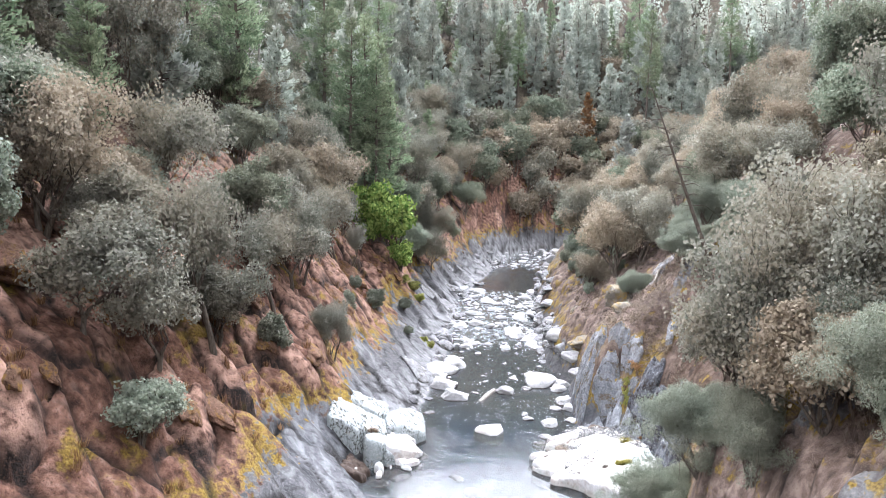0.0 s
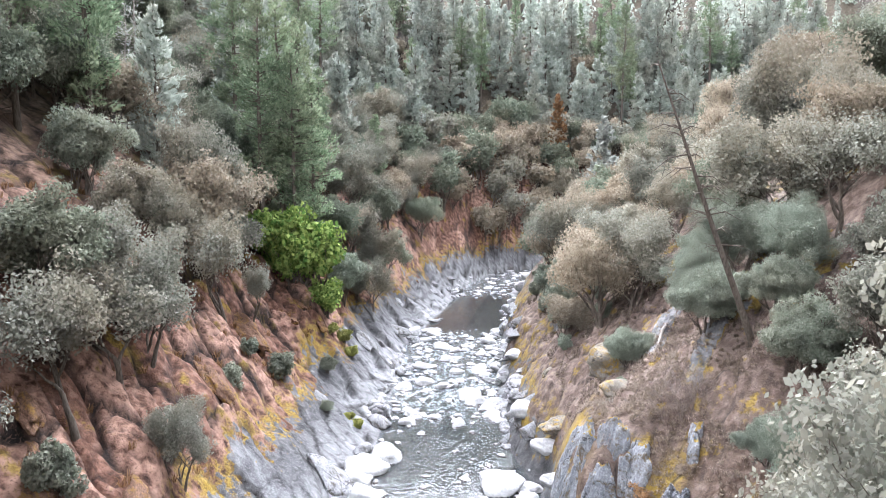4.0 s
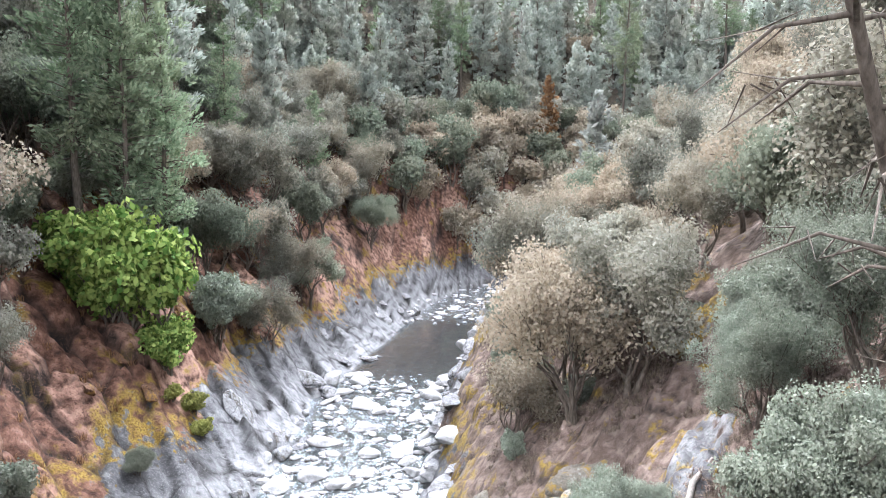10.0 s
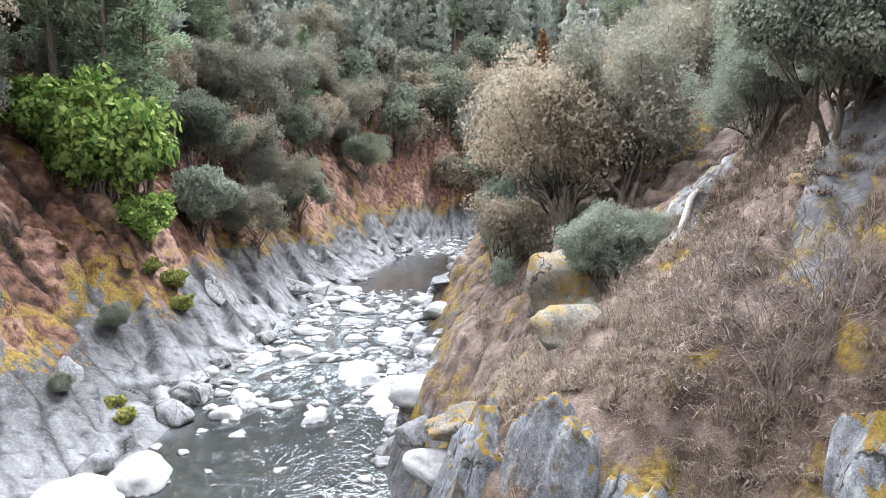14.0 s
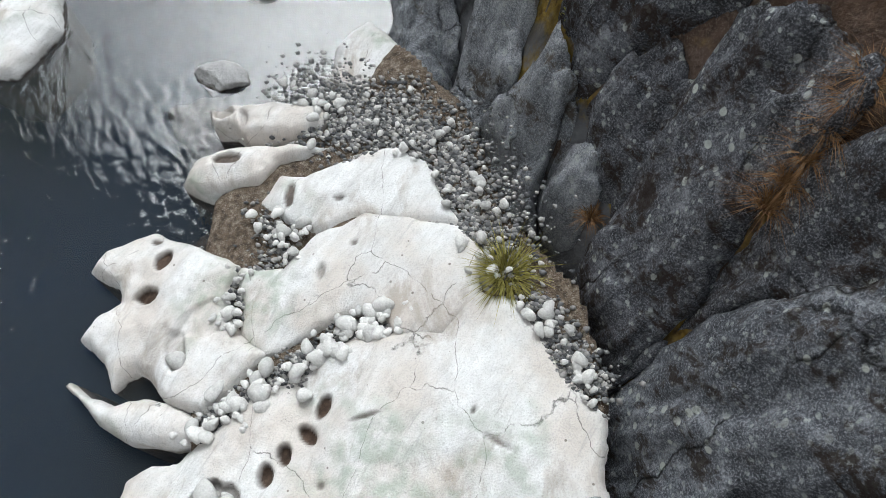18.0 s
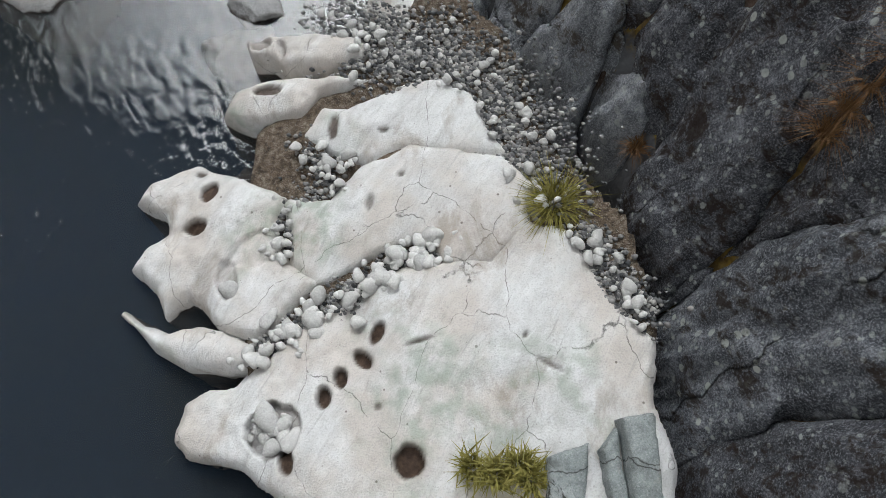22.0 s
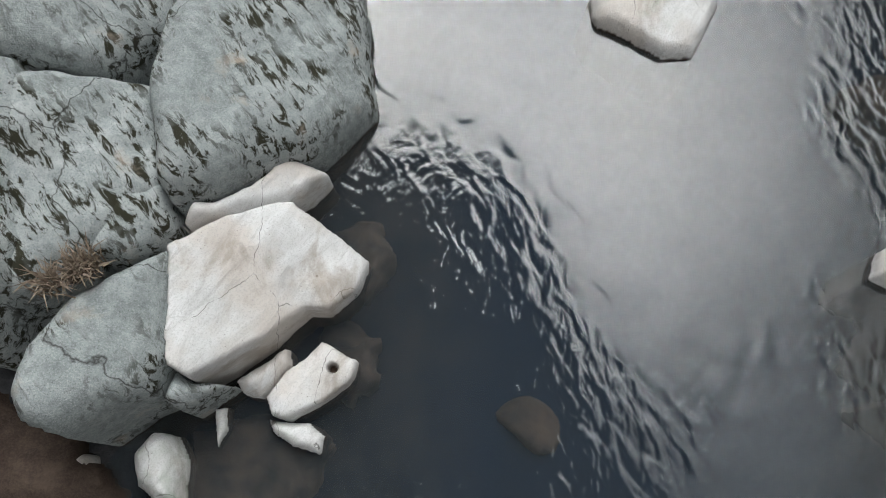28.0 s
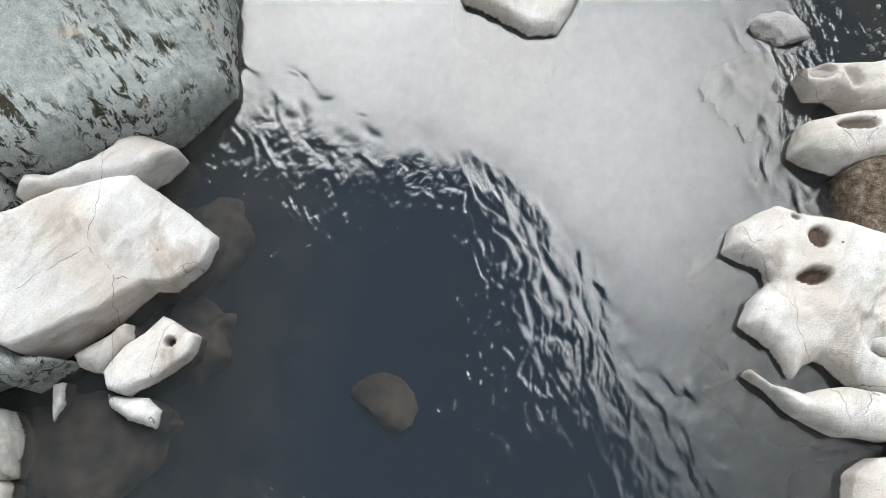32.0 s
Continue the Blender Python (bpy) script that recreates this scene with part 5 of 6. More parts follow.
# ---- trees ----
class Tree:
    """Collects tapered limbs and leaf cards for one tree."""

    def __init__(self, seed):
        self.r = random.Random(seed)
        self.g = np.random.default_rng(seed)
        self.wv, self.wf, self.cards, self.tips = [], [], [], []

    def tube(self, pts, radii, sides):
        base = len(self.wv)
        for n, (p, r) in enumerate(zip(pts, radii)):
            d = (pts[min(n + 1, len(pts) - 1)] - pts[max(n - 1, 0)]).normalized()
            u = d.orthogonal().normalized()
            v = d.cross(u)
            for k in range(sides):
                a = 2 * math.pi * k / sides
                self.wv.append(p + r * (math.cos(a) * u + math.sin(a) * v))
        for n in range(len(pts) - 1):
            for k in range(sides):
                a, b = base + n * sides + k, base + n * sides + (k + 1) % sides
                self.wf.append((a, b, b + sides, a + sides))

    def limb(self, p, d, length, radius, depth, wobble, rise, kids, most, thin=0.012):
        r = self.r
        pts, radii, steps = [p], [radius], 4 if depth < 2 else 3
        for n in range(steps):
            d = (d + Vector((r.gauss(0, wobble), r.gauss(0, wobble), r.gauss(0, wobble) + rise))).normalized()
            pts.append(pts[-1] + d * length / steps)
            radii.append(max(thin, radius * (1 - 0.55 * (n + 1) / steps)))
        self.tube(pts, radii, 7 if depth == 0 else 5 if depth == 1 else 3)
        if depth >= most:
            self.tips.append(pts[-1])
            return
        if depth >= most - 1:
            self.tips.append(pts[-2])
        for n in range(kids):
            at = r.choice((2, 3, steps)) if n else steps
            at = min(at, steps)
            side = Vector((r.gauss(0, 1), r.gauss(0, 1), r.uniform(-0.1, 1.1))).normalized()
            self.limb(pts[at], (d * 0.72 + side * 0.8).normalized(), length * r.uniform(0.6, 0.85) * (1.25 if depth == 0 else 1), radii[at] * 0.8, depth + 1, wobble, rise, kids, most, thin)

    def clump(self, c, radius, count, size, flat=0.85, long=1.3, way=None):
        """Leaf cards on a rounded tuft, facing mostly outwards, or streaming along a way."""
        g = self.g
        d = g.normal(size=(count, 3))
        d /= np.linalg.norm(d, axis=1, keepdims=True)
        p = np.array(c) + d * (radius * g.uniform(0.2, 1, (count, 1)) ** 0.5) * (1, 1, flat)
        n = d + 0.75 * g.normal(size=(count, 3)) + (0, 0, 0.35)
        u = np.cross(n, g.normal(size=(count, 3))) if way is None else np.array(way) + 0.55 * g.normal(size=(count, 3))
        v = np.cross(n, u)
        u /= np.linalg.norm(u, axis=1, keepdims=True) + 1e-9
        v /= np.linalg.norm(v, axis=1, keepdims=True) + 1e-9
        w = size * g.uniform(0.65, 1.3, (count, 1))
        u, v = u * w * long * 0.5, v * w * 0.42
        self.cards.append(np.stack([p - u, p + v - 0.1 * u, p + u, p - v - 0.1 * u], 1))

    def make(self, name, bark, leaf, label, category, crown="crown"):
        root = new(name)
        mesh_object("trunk", self.wv, self.wf, bark, root, True)
        if self.cards:
            card_object(crown, np.concatenate(self.cards), leaf, root)
        return tagged(root, label, category)


def card_object(name, cards, material, parent):
    """Many four-cornered leaves as one mesh."""
    n = len(cards)
    me = bpy.data.meshes.new(name)
    me.vertices.add(4 * n)
    me.vertices.foreach_set("co", cards.astype(np.float32).ravel())
    me.loops.add(4 * n)
    me.loops.foreach_set("vertex_index", np.arange(4 * n, dtype=np.int32))
    me.polygons.add(n)
    me.polygons.foreach_set("loop_start", np.arange(0, 4 * n, 4, dtype=np.int32))
    me.materials.append(material)
    me.update(calc_edges=True)
    ob = new(name, me)
    ob.parent = parent
    return ob


def oak(seed, name, height, leaf, label, category="oak tree", stems=2, dense=80, size=0.145, spread=0.9, most=4, bark=None, puff=1.0, skirt=0.45):
    t = Tree(seed)
    for n in range(stems):
        a = 2 * math.pi * (n + t.r.random()) / stems
        d = Vector((math.cos(a) * spread * 0.36, math.sin(a) * spread * 0.36, 1)).normalized()
        t.limb(Vector((0.12 * math.cos(a), 0.12 * math.sin(a), -0.4)), d, height * 0.27, height * 0.022 + 0.02, 0, 0.16, 0.09, 3, most)
    for p in t.tips:
        full = t.r.random()
        if full > 0.14:
            t.clump(p, puff * height * (0.045 + 0.085 * full), max(6, int(dense * (0.4 + 0.9 * full))), size)
    # lower boughs round the sides of the crown
    tips = np.array([tuple(p) for p in t.tips])
    mid, wide = tips.mean(0), tips.std(0)
    boughs = []
    for _ in range(3 + 2 * stems):
        a, e = t.r.uniform(0, 6.283), t.r.uniform(-0.9, 0.7)
        boughs.append(Vector((math.cos(a) * math.cos(e) * wide[0], math.sin(a) * math.cos(e) * wide[1], math.sin(e) * wide[2] * 1.3)) * t.r.uniform(1.0, 2.0))
    for _ in range(int(skirt * len(tips))):
        p = Vector(mid) + t.r.choice(boughs) + Vector((t.r.gauss(0, wide[0]), t.r.gauss(0, wide[1]), t.r.gauss(0, wide[2]))) * 0.36
        p.z = max(p.z, 0.12 * height)
        t.clump(p, puff * height * t.r.uniform(0.045, 0.11), max(6, int(dense * t.r.uniform(0.4, 1.1))), size)
    return t.make(name, bark or BARK, leaf, label, category)


def conifer(seed, name, height, reach, leaf, label, bare=0.2, dense=19, size=0.36, category="pine tree", bark=None):
    """A pine: a straight trunk, branches that thin out to the top, and tufts of needles along them."""
    t = Tree(seed)
    r = t.r
    top = Vector((r.gauss(0, 0.02) * height, r.gauss(0, 0.02) * height, height))
    pts = [top * (n / 7) + Vector((r.gauss(0, 0.05), r.gauss(0, 0.05), 0)) for n in range(8)]
    pts[0] = Vector((0, 0, -0.6))
    t.tube(pts, [height * 0.014 * (1 - 0.9 * n / 7) + 0.015 for n in range(8)], 7)
    for _ in range(int(14 * bare * 4)):
        a, z = r.uniform(0, 6.283), height * r.uniform(0.12, 1) * bare
        d = Vector((math.cos(a), math.sin(a), r.uniform(-0.5, 0.1))) * r.uniform(0.4, 1.6)
        t.tube([top * (z / height), top * (z / height) + d], [0.03, 0.012], 3)
    z = bare * height
    while z < height * 0.985:
        u = (z / height - bare) / (1 - bare)
        for k in range(r.choice((2, 3, 4))):
            a = r.uniform(0, 2 * math.pi)
            long = reach * (0.4 + 0.6 * min(1, 3 * u)) * (1 - u) ** 0.7 * r.uniform(0.4, 1.15) + 0.2
            d = Vector((math.cos(a), math.sin(a), r.uniform(-0.25, 0.3) + 0.5 * u))
            p0 = top * (z / height)
            p1 = p0 + d * long * 0.55
            p2 = p0 + d * long + Vector((0, 0, -0.1 * long))
            t.tube([p0, p1, p2], [0.03 + 0.008 * long, 0.025, 0.01], 3)
            for n in range(1 + int(long / 0.62)):
                w = r.uniform(0.3, 1.05)
                c = p0.lerp(p2, w) + Vector((r.gauss(0, 0.16), r.gauss(0, 0.16), r.gauss(0, 0.14) + 0.05)) * (0.6 + 0.35 * long)
                t.clump(c, 0.26 + 0.1 * long, dense, size, 0.75, 2.2, d + Vector((0, 0, 0.5)))
        z += height * r.uniform(0.013, 0.024)
    return t.make(name, bark or BARK, leaf, label, category)


def bare_tree(seed, name, height, label, category, stems=1, most=4, wobble=0.2, bark=None, kids=3, thick=0.02):
    t = Tree(seed)
    for n in range(stems):
        a = 2 * math.pi * (n + t.r.random()) / stems
        d = Vector((0.5 * math.cos(a), 0.5 * math.sin(a), 1)).normalized() if stems > 1 else Vector((0, 0, 1))
        t.limb(Vector((0, 0, -0.3)), d, height * 0.4, height * thick + 0.01, 0, wobble, 0.03, kids, most, 0.006)
    return t.make(name, bark or DEADWOOD, None, label, category)


OAKS = [oak(10 + n, "oak_tree", h, OAK_LEAF, "dusty grey-green live oak on the canyon slope", stems=1 + n % 3, spread=0.8 + 0.15 * (n % 2)) for n, h in enumerate((7.5, 8.5, 6.5, 9.5))]
TANS = [oak(20 + n, "tan_oak", h, TAN_LEAF, "tan-brown drought-stressed oak with dark limbs", stems=2 + n % 2, spread=0.9, dense=60) for n, h in enumerate((7.0, 8.5, 6.0))]
BAYS = [oak(25 + n, "bay_tree", h, BAY_LEAF, "dense grey-green bay tree with a domed crown", "bay tree", stems=3, spread=0.7, dense=90) for n, h in enumerate((6.5, 8.0))]
SHRUBS = [oak(30 + n, "shrub", h, OLIVE_LEAF, "rounded silvery-green shrub on the rocky slope", "shrub", 4, 60, 0.11, 1.1, 3, puff=1.15) for n, h in enumerate((2.6, 3.4, 2.0))]
BIG_SHRUBS = [oak(40 + n, "tall_shrub", h, OLIVE_LEAF, "tall silvery-green shrub leaning over the slope", "shrub", 5, 75, 0.13, 0.9, 4) for n, h in enumerate((5.2, 4.4))]
PINES = [conifer(50 + n, "pine_tree", h, w, PINE_LEAF, "tall dark green pine with an open crown", b, 15, 0.17) for n, (h, w, b) in enumerate(((20, 3.9, 0.3), (17, 3.4, 0.2), (13, 3.0, 0.1), (23, 4.2, 0.36)))]
MAPLES = [oak(70 + n, "maple_shrub", h, MAPLE_LEAF, "bright green big-leaved maple shrub", "maple", 7, 36, 0.25, 1.2, 3, puff=0.95, skirt=0.3) for n, h in enumerate((5.6, 4.6))]
NEAR_SHRUBS = [oak(45 + n, "tall_shrub", h, OLIVE_LEAF, "tall silvery-green shrub leaning over the slope", "shrub", 5, 190, 0.055, 0.9, 4) for n, h in enumerate((5.2, 3.4))]
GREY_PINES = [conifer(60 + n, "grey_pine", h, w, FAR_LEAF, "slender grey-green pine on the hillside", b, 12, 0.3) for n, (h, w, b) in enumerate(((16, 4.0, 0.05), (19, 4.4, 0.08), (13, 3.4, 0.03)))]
HILL_OAKS = [oak(80 + n, "hillside_oak", h, leaf, text, stems=2, dense=26, size=0.34, spread=0.8, most=3, puff=1.3, skirt=0.9) for n, (h, leaf, text) in enumerate(((8.5, OAK_LEAF, "distant dusty green oak above the bend"), (7.5, TAN_LEAF, "distant tan-brown oak above the bend"), (9.0, BAY_LEAF, "distant grey-green bay tree above the bend"), (7.0, TAN_LEAF, "distant tan-brown oak above the bend")))]
PROTOS = HILL_OAKS + OAKS + TANS + BAYS + NEAR_SHRUBS + BIG_SHRUBS + SHRUBS + PINES + MAPLES + GREY_PINES
placed = []


def plant(proto, x, y, size=1.0, turn=None, sink=0.1, group=""):
    rz = random.uniform(0, 360) if turn is None else turn
    wide, tall = random.uniform(0.88, 1.12), random.uniform(1.0, 1.35)
    ob = copy_thing(proto, pose(x, y, rest(x, y, sink), 0, 0, rz) @ Matrix.Diagonal((size * wide, size, size * tall, 1)))
    placed.append((x, y))
    return tagged(ob, group=group)


for x, y, k in ((-22.3, 46.5, 0.95), (-24.0, 48.5, 1.05), (-21.2, 49.5, 0.85), (-25.5, 46.0, 1.0), (-23.0, 52.0, 1.0)):
    plant(PINES[0], x, y, k, group="pines above the bare bank")
plant(MAPLES[0], -20.2, 44.4, 1.35)
plant(MAPLES[1], -19.0, 44.2, 0.9)
plant(MAPLES[0], -22.6, 43.6, 1.3)
plant(MAPLES[1], -21.9, 42.9, 1.15)
plant(MAPLES[1], -20.9, 43.2, 1.0)
plant(MAPLES[0], -24.2, 43.8, 1.1)
plant(OAKS[1], -16.8, 58.2, 0.75)
plant(OAKS[1], -19.2, 11.4, 0.45)
plant(TANS[1], 4.7, 31.6, 0.92)
plant(TANS[0], 2.6, 34.5, 0.75)
plant(OAKS[0], 8.0, 35.5, 0.8)


def blades(name, spots, count, tall, material, label, category, kind="", droop=0.6, wide=0.012):
    """Tufts of thin curved blades as one mesh."""
    r = random.Random(len(spots) * 7 + count)
    verts, faces = [], []
    ox, oy, oz = spots[0] if not kind else (0, 0, 0)
    for x, y, z in spots:
        for _ in range(count):
            a, lean, h = r.uniform(0, 6.283), r.uniform(0.1, droop), tall * r.uniform(0.5, 1.15)
            d, q = Vector((math.cos(a), math.sin(a), 0)), Vector((-math.sin(a), math.cos(a), 0)) * wide
            b = Vector((x - ox, y - oy, z - oz)) + d * r.uniform(0, 0.25 * tall) + q * r.gauss(0, 6)
            m, t = b + d * lean * h * 0.35 + Vector((0, 0, h * 0.65)), b + d * lean * h * 1.1 + Vector((0, 0, h * (1 - 0.35 * lean)))
            n = len(verts)
            verts += [b - q, b + q, m + q * 0.8, m - q * 0.8, t]
            faces += [(n, n + 1, n + 2, n + 3), (n + 3, n + 2, n + 4)]
    ob = mesh_object(name, verts, faces, material)
    ob.location = (ox, oy, oz)
    return tagged(ob, label, category, kind=kind)


PALE_LEAF = foliage_material("silvery_dying_needles", (0.22, 0.235, 0.21), (0.38, 0.39, 0.35), 0.0)
LIME_LEAF = foliage_material("yellow_green_leaf", (0.15, 0.165, 0.038), (0.345, 0.345, 0.112), 0.0)
STRAW = foliage_material("straw", (0.105, 0.08, 0.065), (0.31, 0.255, 0.2), 0.2)
BRUSHWOOD = foliage_material("brushwood", (0.09, 0.062, 0.052), (0.27, 0.215, 0.185), 0.0)
RED_STRAW = foliage_material("rust_straw", (0.14, 0.07, 0.03), (0.34, 0.21, 0.11), 0.0)
SEDGE = foliage_material("olive_sedge", (0.2, 0.175, 0.035), (0.46, 0.42, 0.14), 0.0)
blades("grass_tuft", [(1.5, 5.2, 1.5)] * 3, 210, 0.5, SEDGE, "olive-green sedge tuft at the cliff foot", "grass", droop=1.3, wide=0.007)
blades("grass_tuft", [(-14.9, 4.75, 1.75), (-14.75, 4.85, 1.7), (-15.1, 4.6, 1.8)], 90, 0.35, STRAW, "straw-coloured dry grass in a rock cleft", "grass", droop=1.0)
blades("grass_tuft", [(0.55, 1.9, 1.55), (0.8, 1.85, 1.6), (1.05, 1.95, 1.65), (1.2, 1.8, 1.7)], 150, 0.34, SEDGE, "yellow-green grass on the pale shelf", "grass", droop=1.0)
CREST = [(3.86 + 0.42 * u, 5.12 + 0.6 * u) for u in (0, 0.2, 0.4, 0.6, 0.8, 1.0)]
blades("grass_tuft", [(x, y, rest(x, y) + 0.42) for x, y in CREST], 200, 0.26, RED_STRAW, "rusty dry grass along a cliff crack", "grass", droop=2.2, wide=0.003)
blades("grass_tuft", [(2.62, 6.1, rest(2.62, 6.1) + 0.3)], 160, 0.25, RED_STRAW, "rust-red dead grass in a cliff joint", "grass", droop=1.5, wide=0.005)
def creeper(seed, leaf, pts, label):
    """A low leafy shrub trailing down a rock face."""
    t = Tree(seed)
    path = [Vector((x, y, rest(x, y) + 0.25)) for x, y in pts]
    base = path[0].copy()
    path = [p - base for p in path]
    t.tube(path, [0.03, 0.025, 0.02, 0.012][: len(path)], 5)
    for p, q in zip(path, path[1:]):
        for n in range(14):
            c = p.lerp(q, t.r.random()) + Vector((t.r.gauss(0, 0.17), t.r.gauss(0, 0.17), t.r.uniform(0.0, 0.3)))
            t.clump(c, t.r.uniform(0.1, 0.2), 40, 0.065)
    ob = t.make("creeping_shrub", BARK, leaf, label, "shrub")
    ob.location = base
    return ob


creeper(120, LIME_LEAF, [(2.3, 10.1), (2.25, 9.6), (2.15, 9.1), (1.95, 8.75)], "yellow-green leafy shrub trailing down the cliff")
creeper(121, RED_STRAW, [(2.75, 10.4), (2.85, 10.0), (2.9, 9.7)], "rust-red leafy shrub on the cliff")
rg = random.Random(9)
tx, ty = np.array([rg.uniform(1, 16) for _ in range(14000)]), np.array([rg.uniform(-25, 60) for _ in range(14000)])
ts, tside = river_side(tx, ty)
good = (tside > 0.5) & (ts > 2.6) & (ts < 13) & (land(tx, ty) > 4.2) & (vnoise(tx / 2.5, ty / 2.5, 4) > -0.12) & (blocks(tx, ty, 2.6, 1.5, 48, 91)[0] < 0.62)
DRY = [(x, y, rest(x, y)) for x, y in zip(tx[good].tolist(), ty[good].tolist())][:4200]
blades("dry_grass", DRY[:3400], 26, 0.24, STRAW, "tan dry grass and stems over the brushy slope", "grass", "stuff", 1.8, 0.008)
blades("dry_brush", DRY[3400:], 22, 0.6, BRUSHWOOD, "grey-brown leafless brush on the slope", "brush", "stuff", 1.5, 0.007)
gx2, gy2 = np.array([rg.uniform(1.5, 9.5) for _ in range(5200)]), np.array([rg.uniform(8.5, 21) for _ in range(5200)])
gs, gside = river_side(gx2, gy2)
near = (gside > 0.5) & (gs > 2.2) & (vnoise(gx2 / 1.3, gy2 / 1.3, 14) > -0.2)
MAT = [(x, y, rest(x, y)) for x, y in zip(gx2[near].tolist(), gy2[near].tolist())]
blades("dry_grass", MAT[::2], 24, 0.2, STRAW, "matted tan grass hanging over the ledges", "grass", "stuff", 2.2, 0.006)
blades("dead_leaves", MAT[1::3], 10, 0.1, BRUSHWOOD, "fallen rust-brown leaves and stalks", "leaf litter", "stuff", 2.6, 0.02)
LITTER = []
while len(LITTER) < 420:
    x, y = rg.uniform(-34, -15), rg.uniform(-20, 60)
    s, side = river_side(np.array([x]), np.array([y]))
    if side[0] < 0.5 and 6.5 < s[0] < 20:
        LITTER.append((x, y, rest(x, y)))
blades("rust_brush", LITTER, 26, 0.55, RED_STRAW, "low rust-red dead brush on the bare slope", "brush", "stuff", 1.2, 0.016)

# single trees and wood that stand out
def dead_trunk(seed, height, thick, lean, label):
    """A bare leaning trunk with drooping dead branches."""
    t = Tree(seed)
    r = t.r
    pts = [Vector((lean[0] * u * height + r.gauss(0, 0.05), lean[1] * u * height, u * height - 0.3)) for u in (0, 0.2, 0.4, 0.6, 0.8, 1.0)]
    t.tube(pts, [thick * (1 - 0.85 * n / 5) for n in range(6)], 8)
    for _ in range(34):
        u = r.uniform(0.35, 0.99) * 5
        n = min(int(u), 4)
        p = pts[n].lerp(pts[n + 1], u - n)
        a, long = r.uniform(0, 6.283), r.uniform(0.5, 2.4) * (1.25 - u / 6)
        d = Vector((math.cos(a), math.sin(a), r.uniform(-0.2, 0.5)))
        t.tube([p, p + d * long * 0.5, p + d * long + Vector((0, 0, -0.35 * long))], [0.045, 0.028, 0.008], 4)
        for _ in range(3):
            q = p + d * long * r.uniform(0.4, 0.9)
            t.tube([q, q + Vector((r.gauss(0, 0.35), r.gauss(0, 0.35), r.uniform(-0.5, 0.2)))], [0.014, 0.005], 3)
    return t.make("dead_tree", BARK, None, label, "dead tree")


snag = dead_trunk(90, 13.0, 0.18, (-0.437, -0.26), "leaning grey dead tree with bare drooping branches")
snag.matrix_world = pose(8.4, 11.9, rest(8.4, 11.9, 0.2))
twig = bare_tree(91, "bare_shrub", 2.1, "leafless grey shrub with fanned branches", "shrub", 15, 5, 0.2, TWIGS, 2, 0.006)
twig.matrix_world = pose(5.0, 11.6, rest(5.0, 11.6), -4, -12, 0)
red = conifer(96, "dead_pine", 17, 2.6, RED_STRAW, "rust-brown dead pine among green ones", 0.1, 9, 0.4)
red.matrix_world = pose(13.0, 135.0, rest(13.0, 135.0, 0.3), 0, 0, 0)
pale = conifer(97, "ghost_pine", 15, 2.8, PALE_LEAF, "pale silvery dying pine with thin crown", 0.15, 6, 0.4, bark=DEADWOOD)
pale.matrix_world = pose(12.2, 76.0, rest(12.2, 76.0, 0.3), 0, 0, 0)
white = conifer(98, "dead_pine", 20, 2.0, PALE_LEAF, "bleached dead pine with bare branch stubs", 0.3, 1, 0.3, bark=DEADWOOD)
white.matrix_world = pose(9.0, 154.0, rest(9.0, 154.0, 0.3), 0, 0, 0)
for x, y, h in ((-35.7, 43.0, 15), (-38.5, 46.0, 12)):
    pole = conifer(int(99 + y), "dead_pine", h, 0.8, PALE_LEAF, "bleached standing dead trunk", 0.5, 1, 0.2, bark=DEADWOOD)
    pole.matrix_world = pose(x, y, rest(x, y, 0.3), 2, 4, 0)
for x, y, k in ((-17.4, 43.7, 1.0), (-16.6, 42.8, 0.8), (-18.3, 42.6, 0.8), (-13.8, 30.5, 0.55), (-14.6, 30.9, 0.45)):
    bush = oak(int(110 + 3 * y + x), "shrub", 1.9 * k, LIME_LEAF, "low yellow-green shrub on the bare rock", "shrub", 5, 34, 0.1, 1.4, 3)
    bush.matrix_world = pose(x, y, rest(x, y, 0.05), 0, 0, 0)
drift = Tree(93)
drift.tube([Vector((-8.3, 16.1, 0.0)), Vector((-7.75, 17.4, 0.12)), Vector((-7.15, 18.7, 0.2))], [0.17, 0.2, 0.16], 9)
drift.make("drift_log", DEADWOOD, None, "bleached drift log lying in the shallow pool", "log")
log = Tree(95)
log.tube([Vector((0, 0, 0)), Vector((0.5, 0.1, 1.0)), Vector((0.8, 0.3, 2.2)), Vector((1.4, 0.5, 3.0))], [0.14, 0.12, 0.09, 0.04], 7)
log = log.make("fallen_log", DEADWOOD, None, "bleached fallen log lying on the slope", "log")
log.matrix_world = pose(5.3, 19.2, rest(5.3, 19.2) + 0.1, -32, 10, 0)
stone(MOSS_STONES, 0.6, 23.6, rest(0.6, 23.6), 1.6, 1.2, 0.6, "ochre-mossed ledge over the river", "boulder", "mossy rocks of the brushy bank", 20)
stone(MOSS_STONES, 3.3, 17.2, rest(3.3, 17.2), 1.5, 1.1, 0.7, "ochre-mossed ledge over the river", "boulder", "mossy rocks of the brushy bank", 60)
stone(MOSS_STONES, 3.9, 22.6, rest(3.9, 22.6) + 0.5, 1.4, 1.7, 1.5, "great ochre-mossed boulder below the shrubs", "boulder", "mossy rocks of the brushy bank", 30)
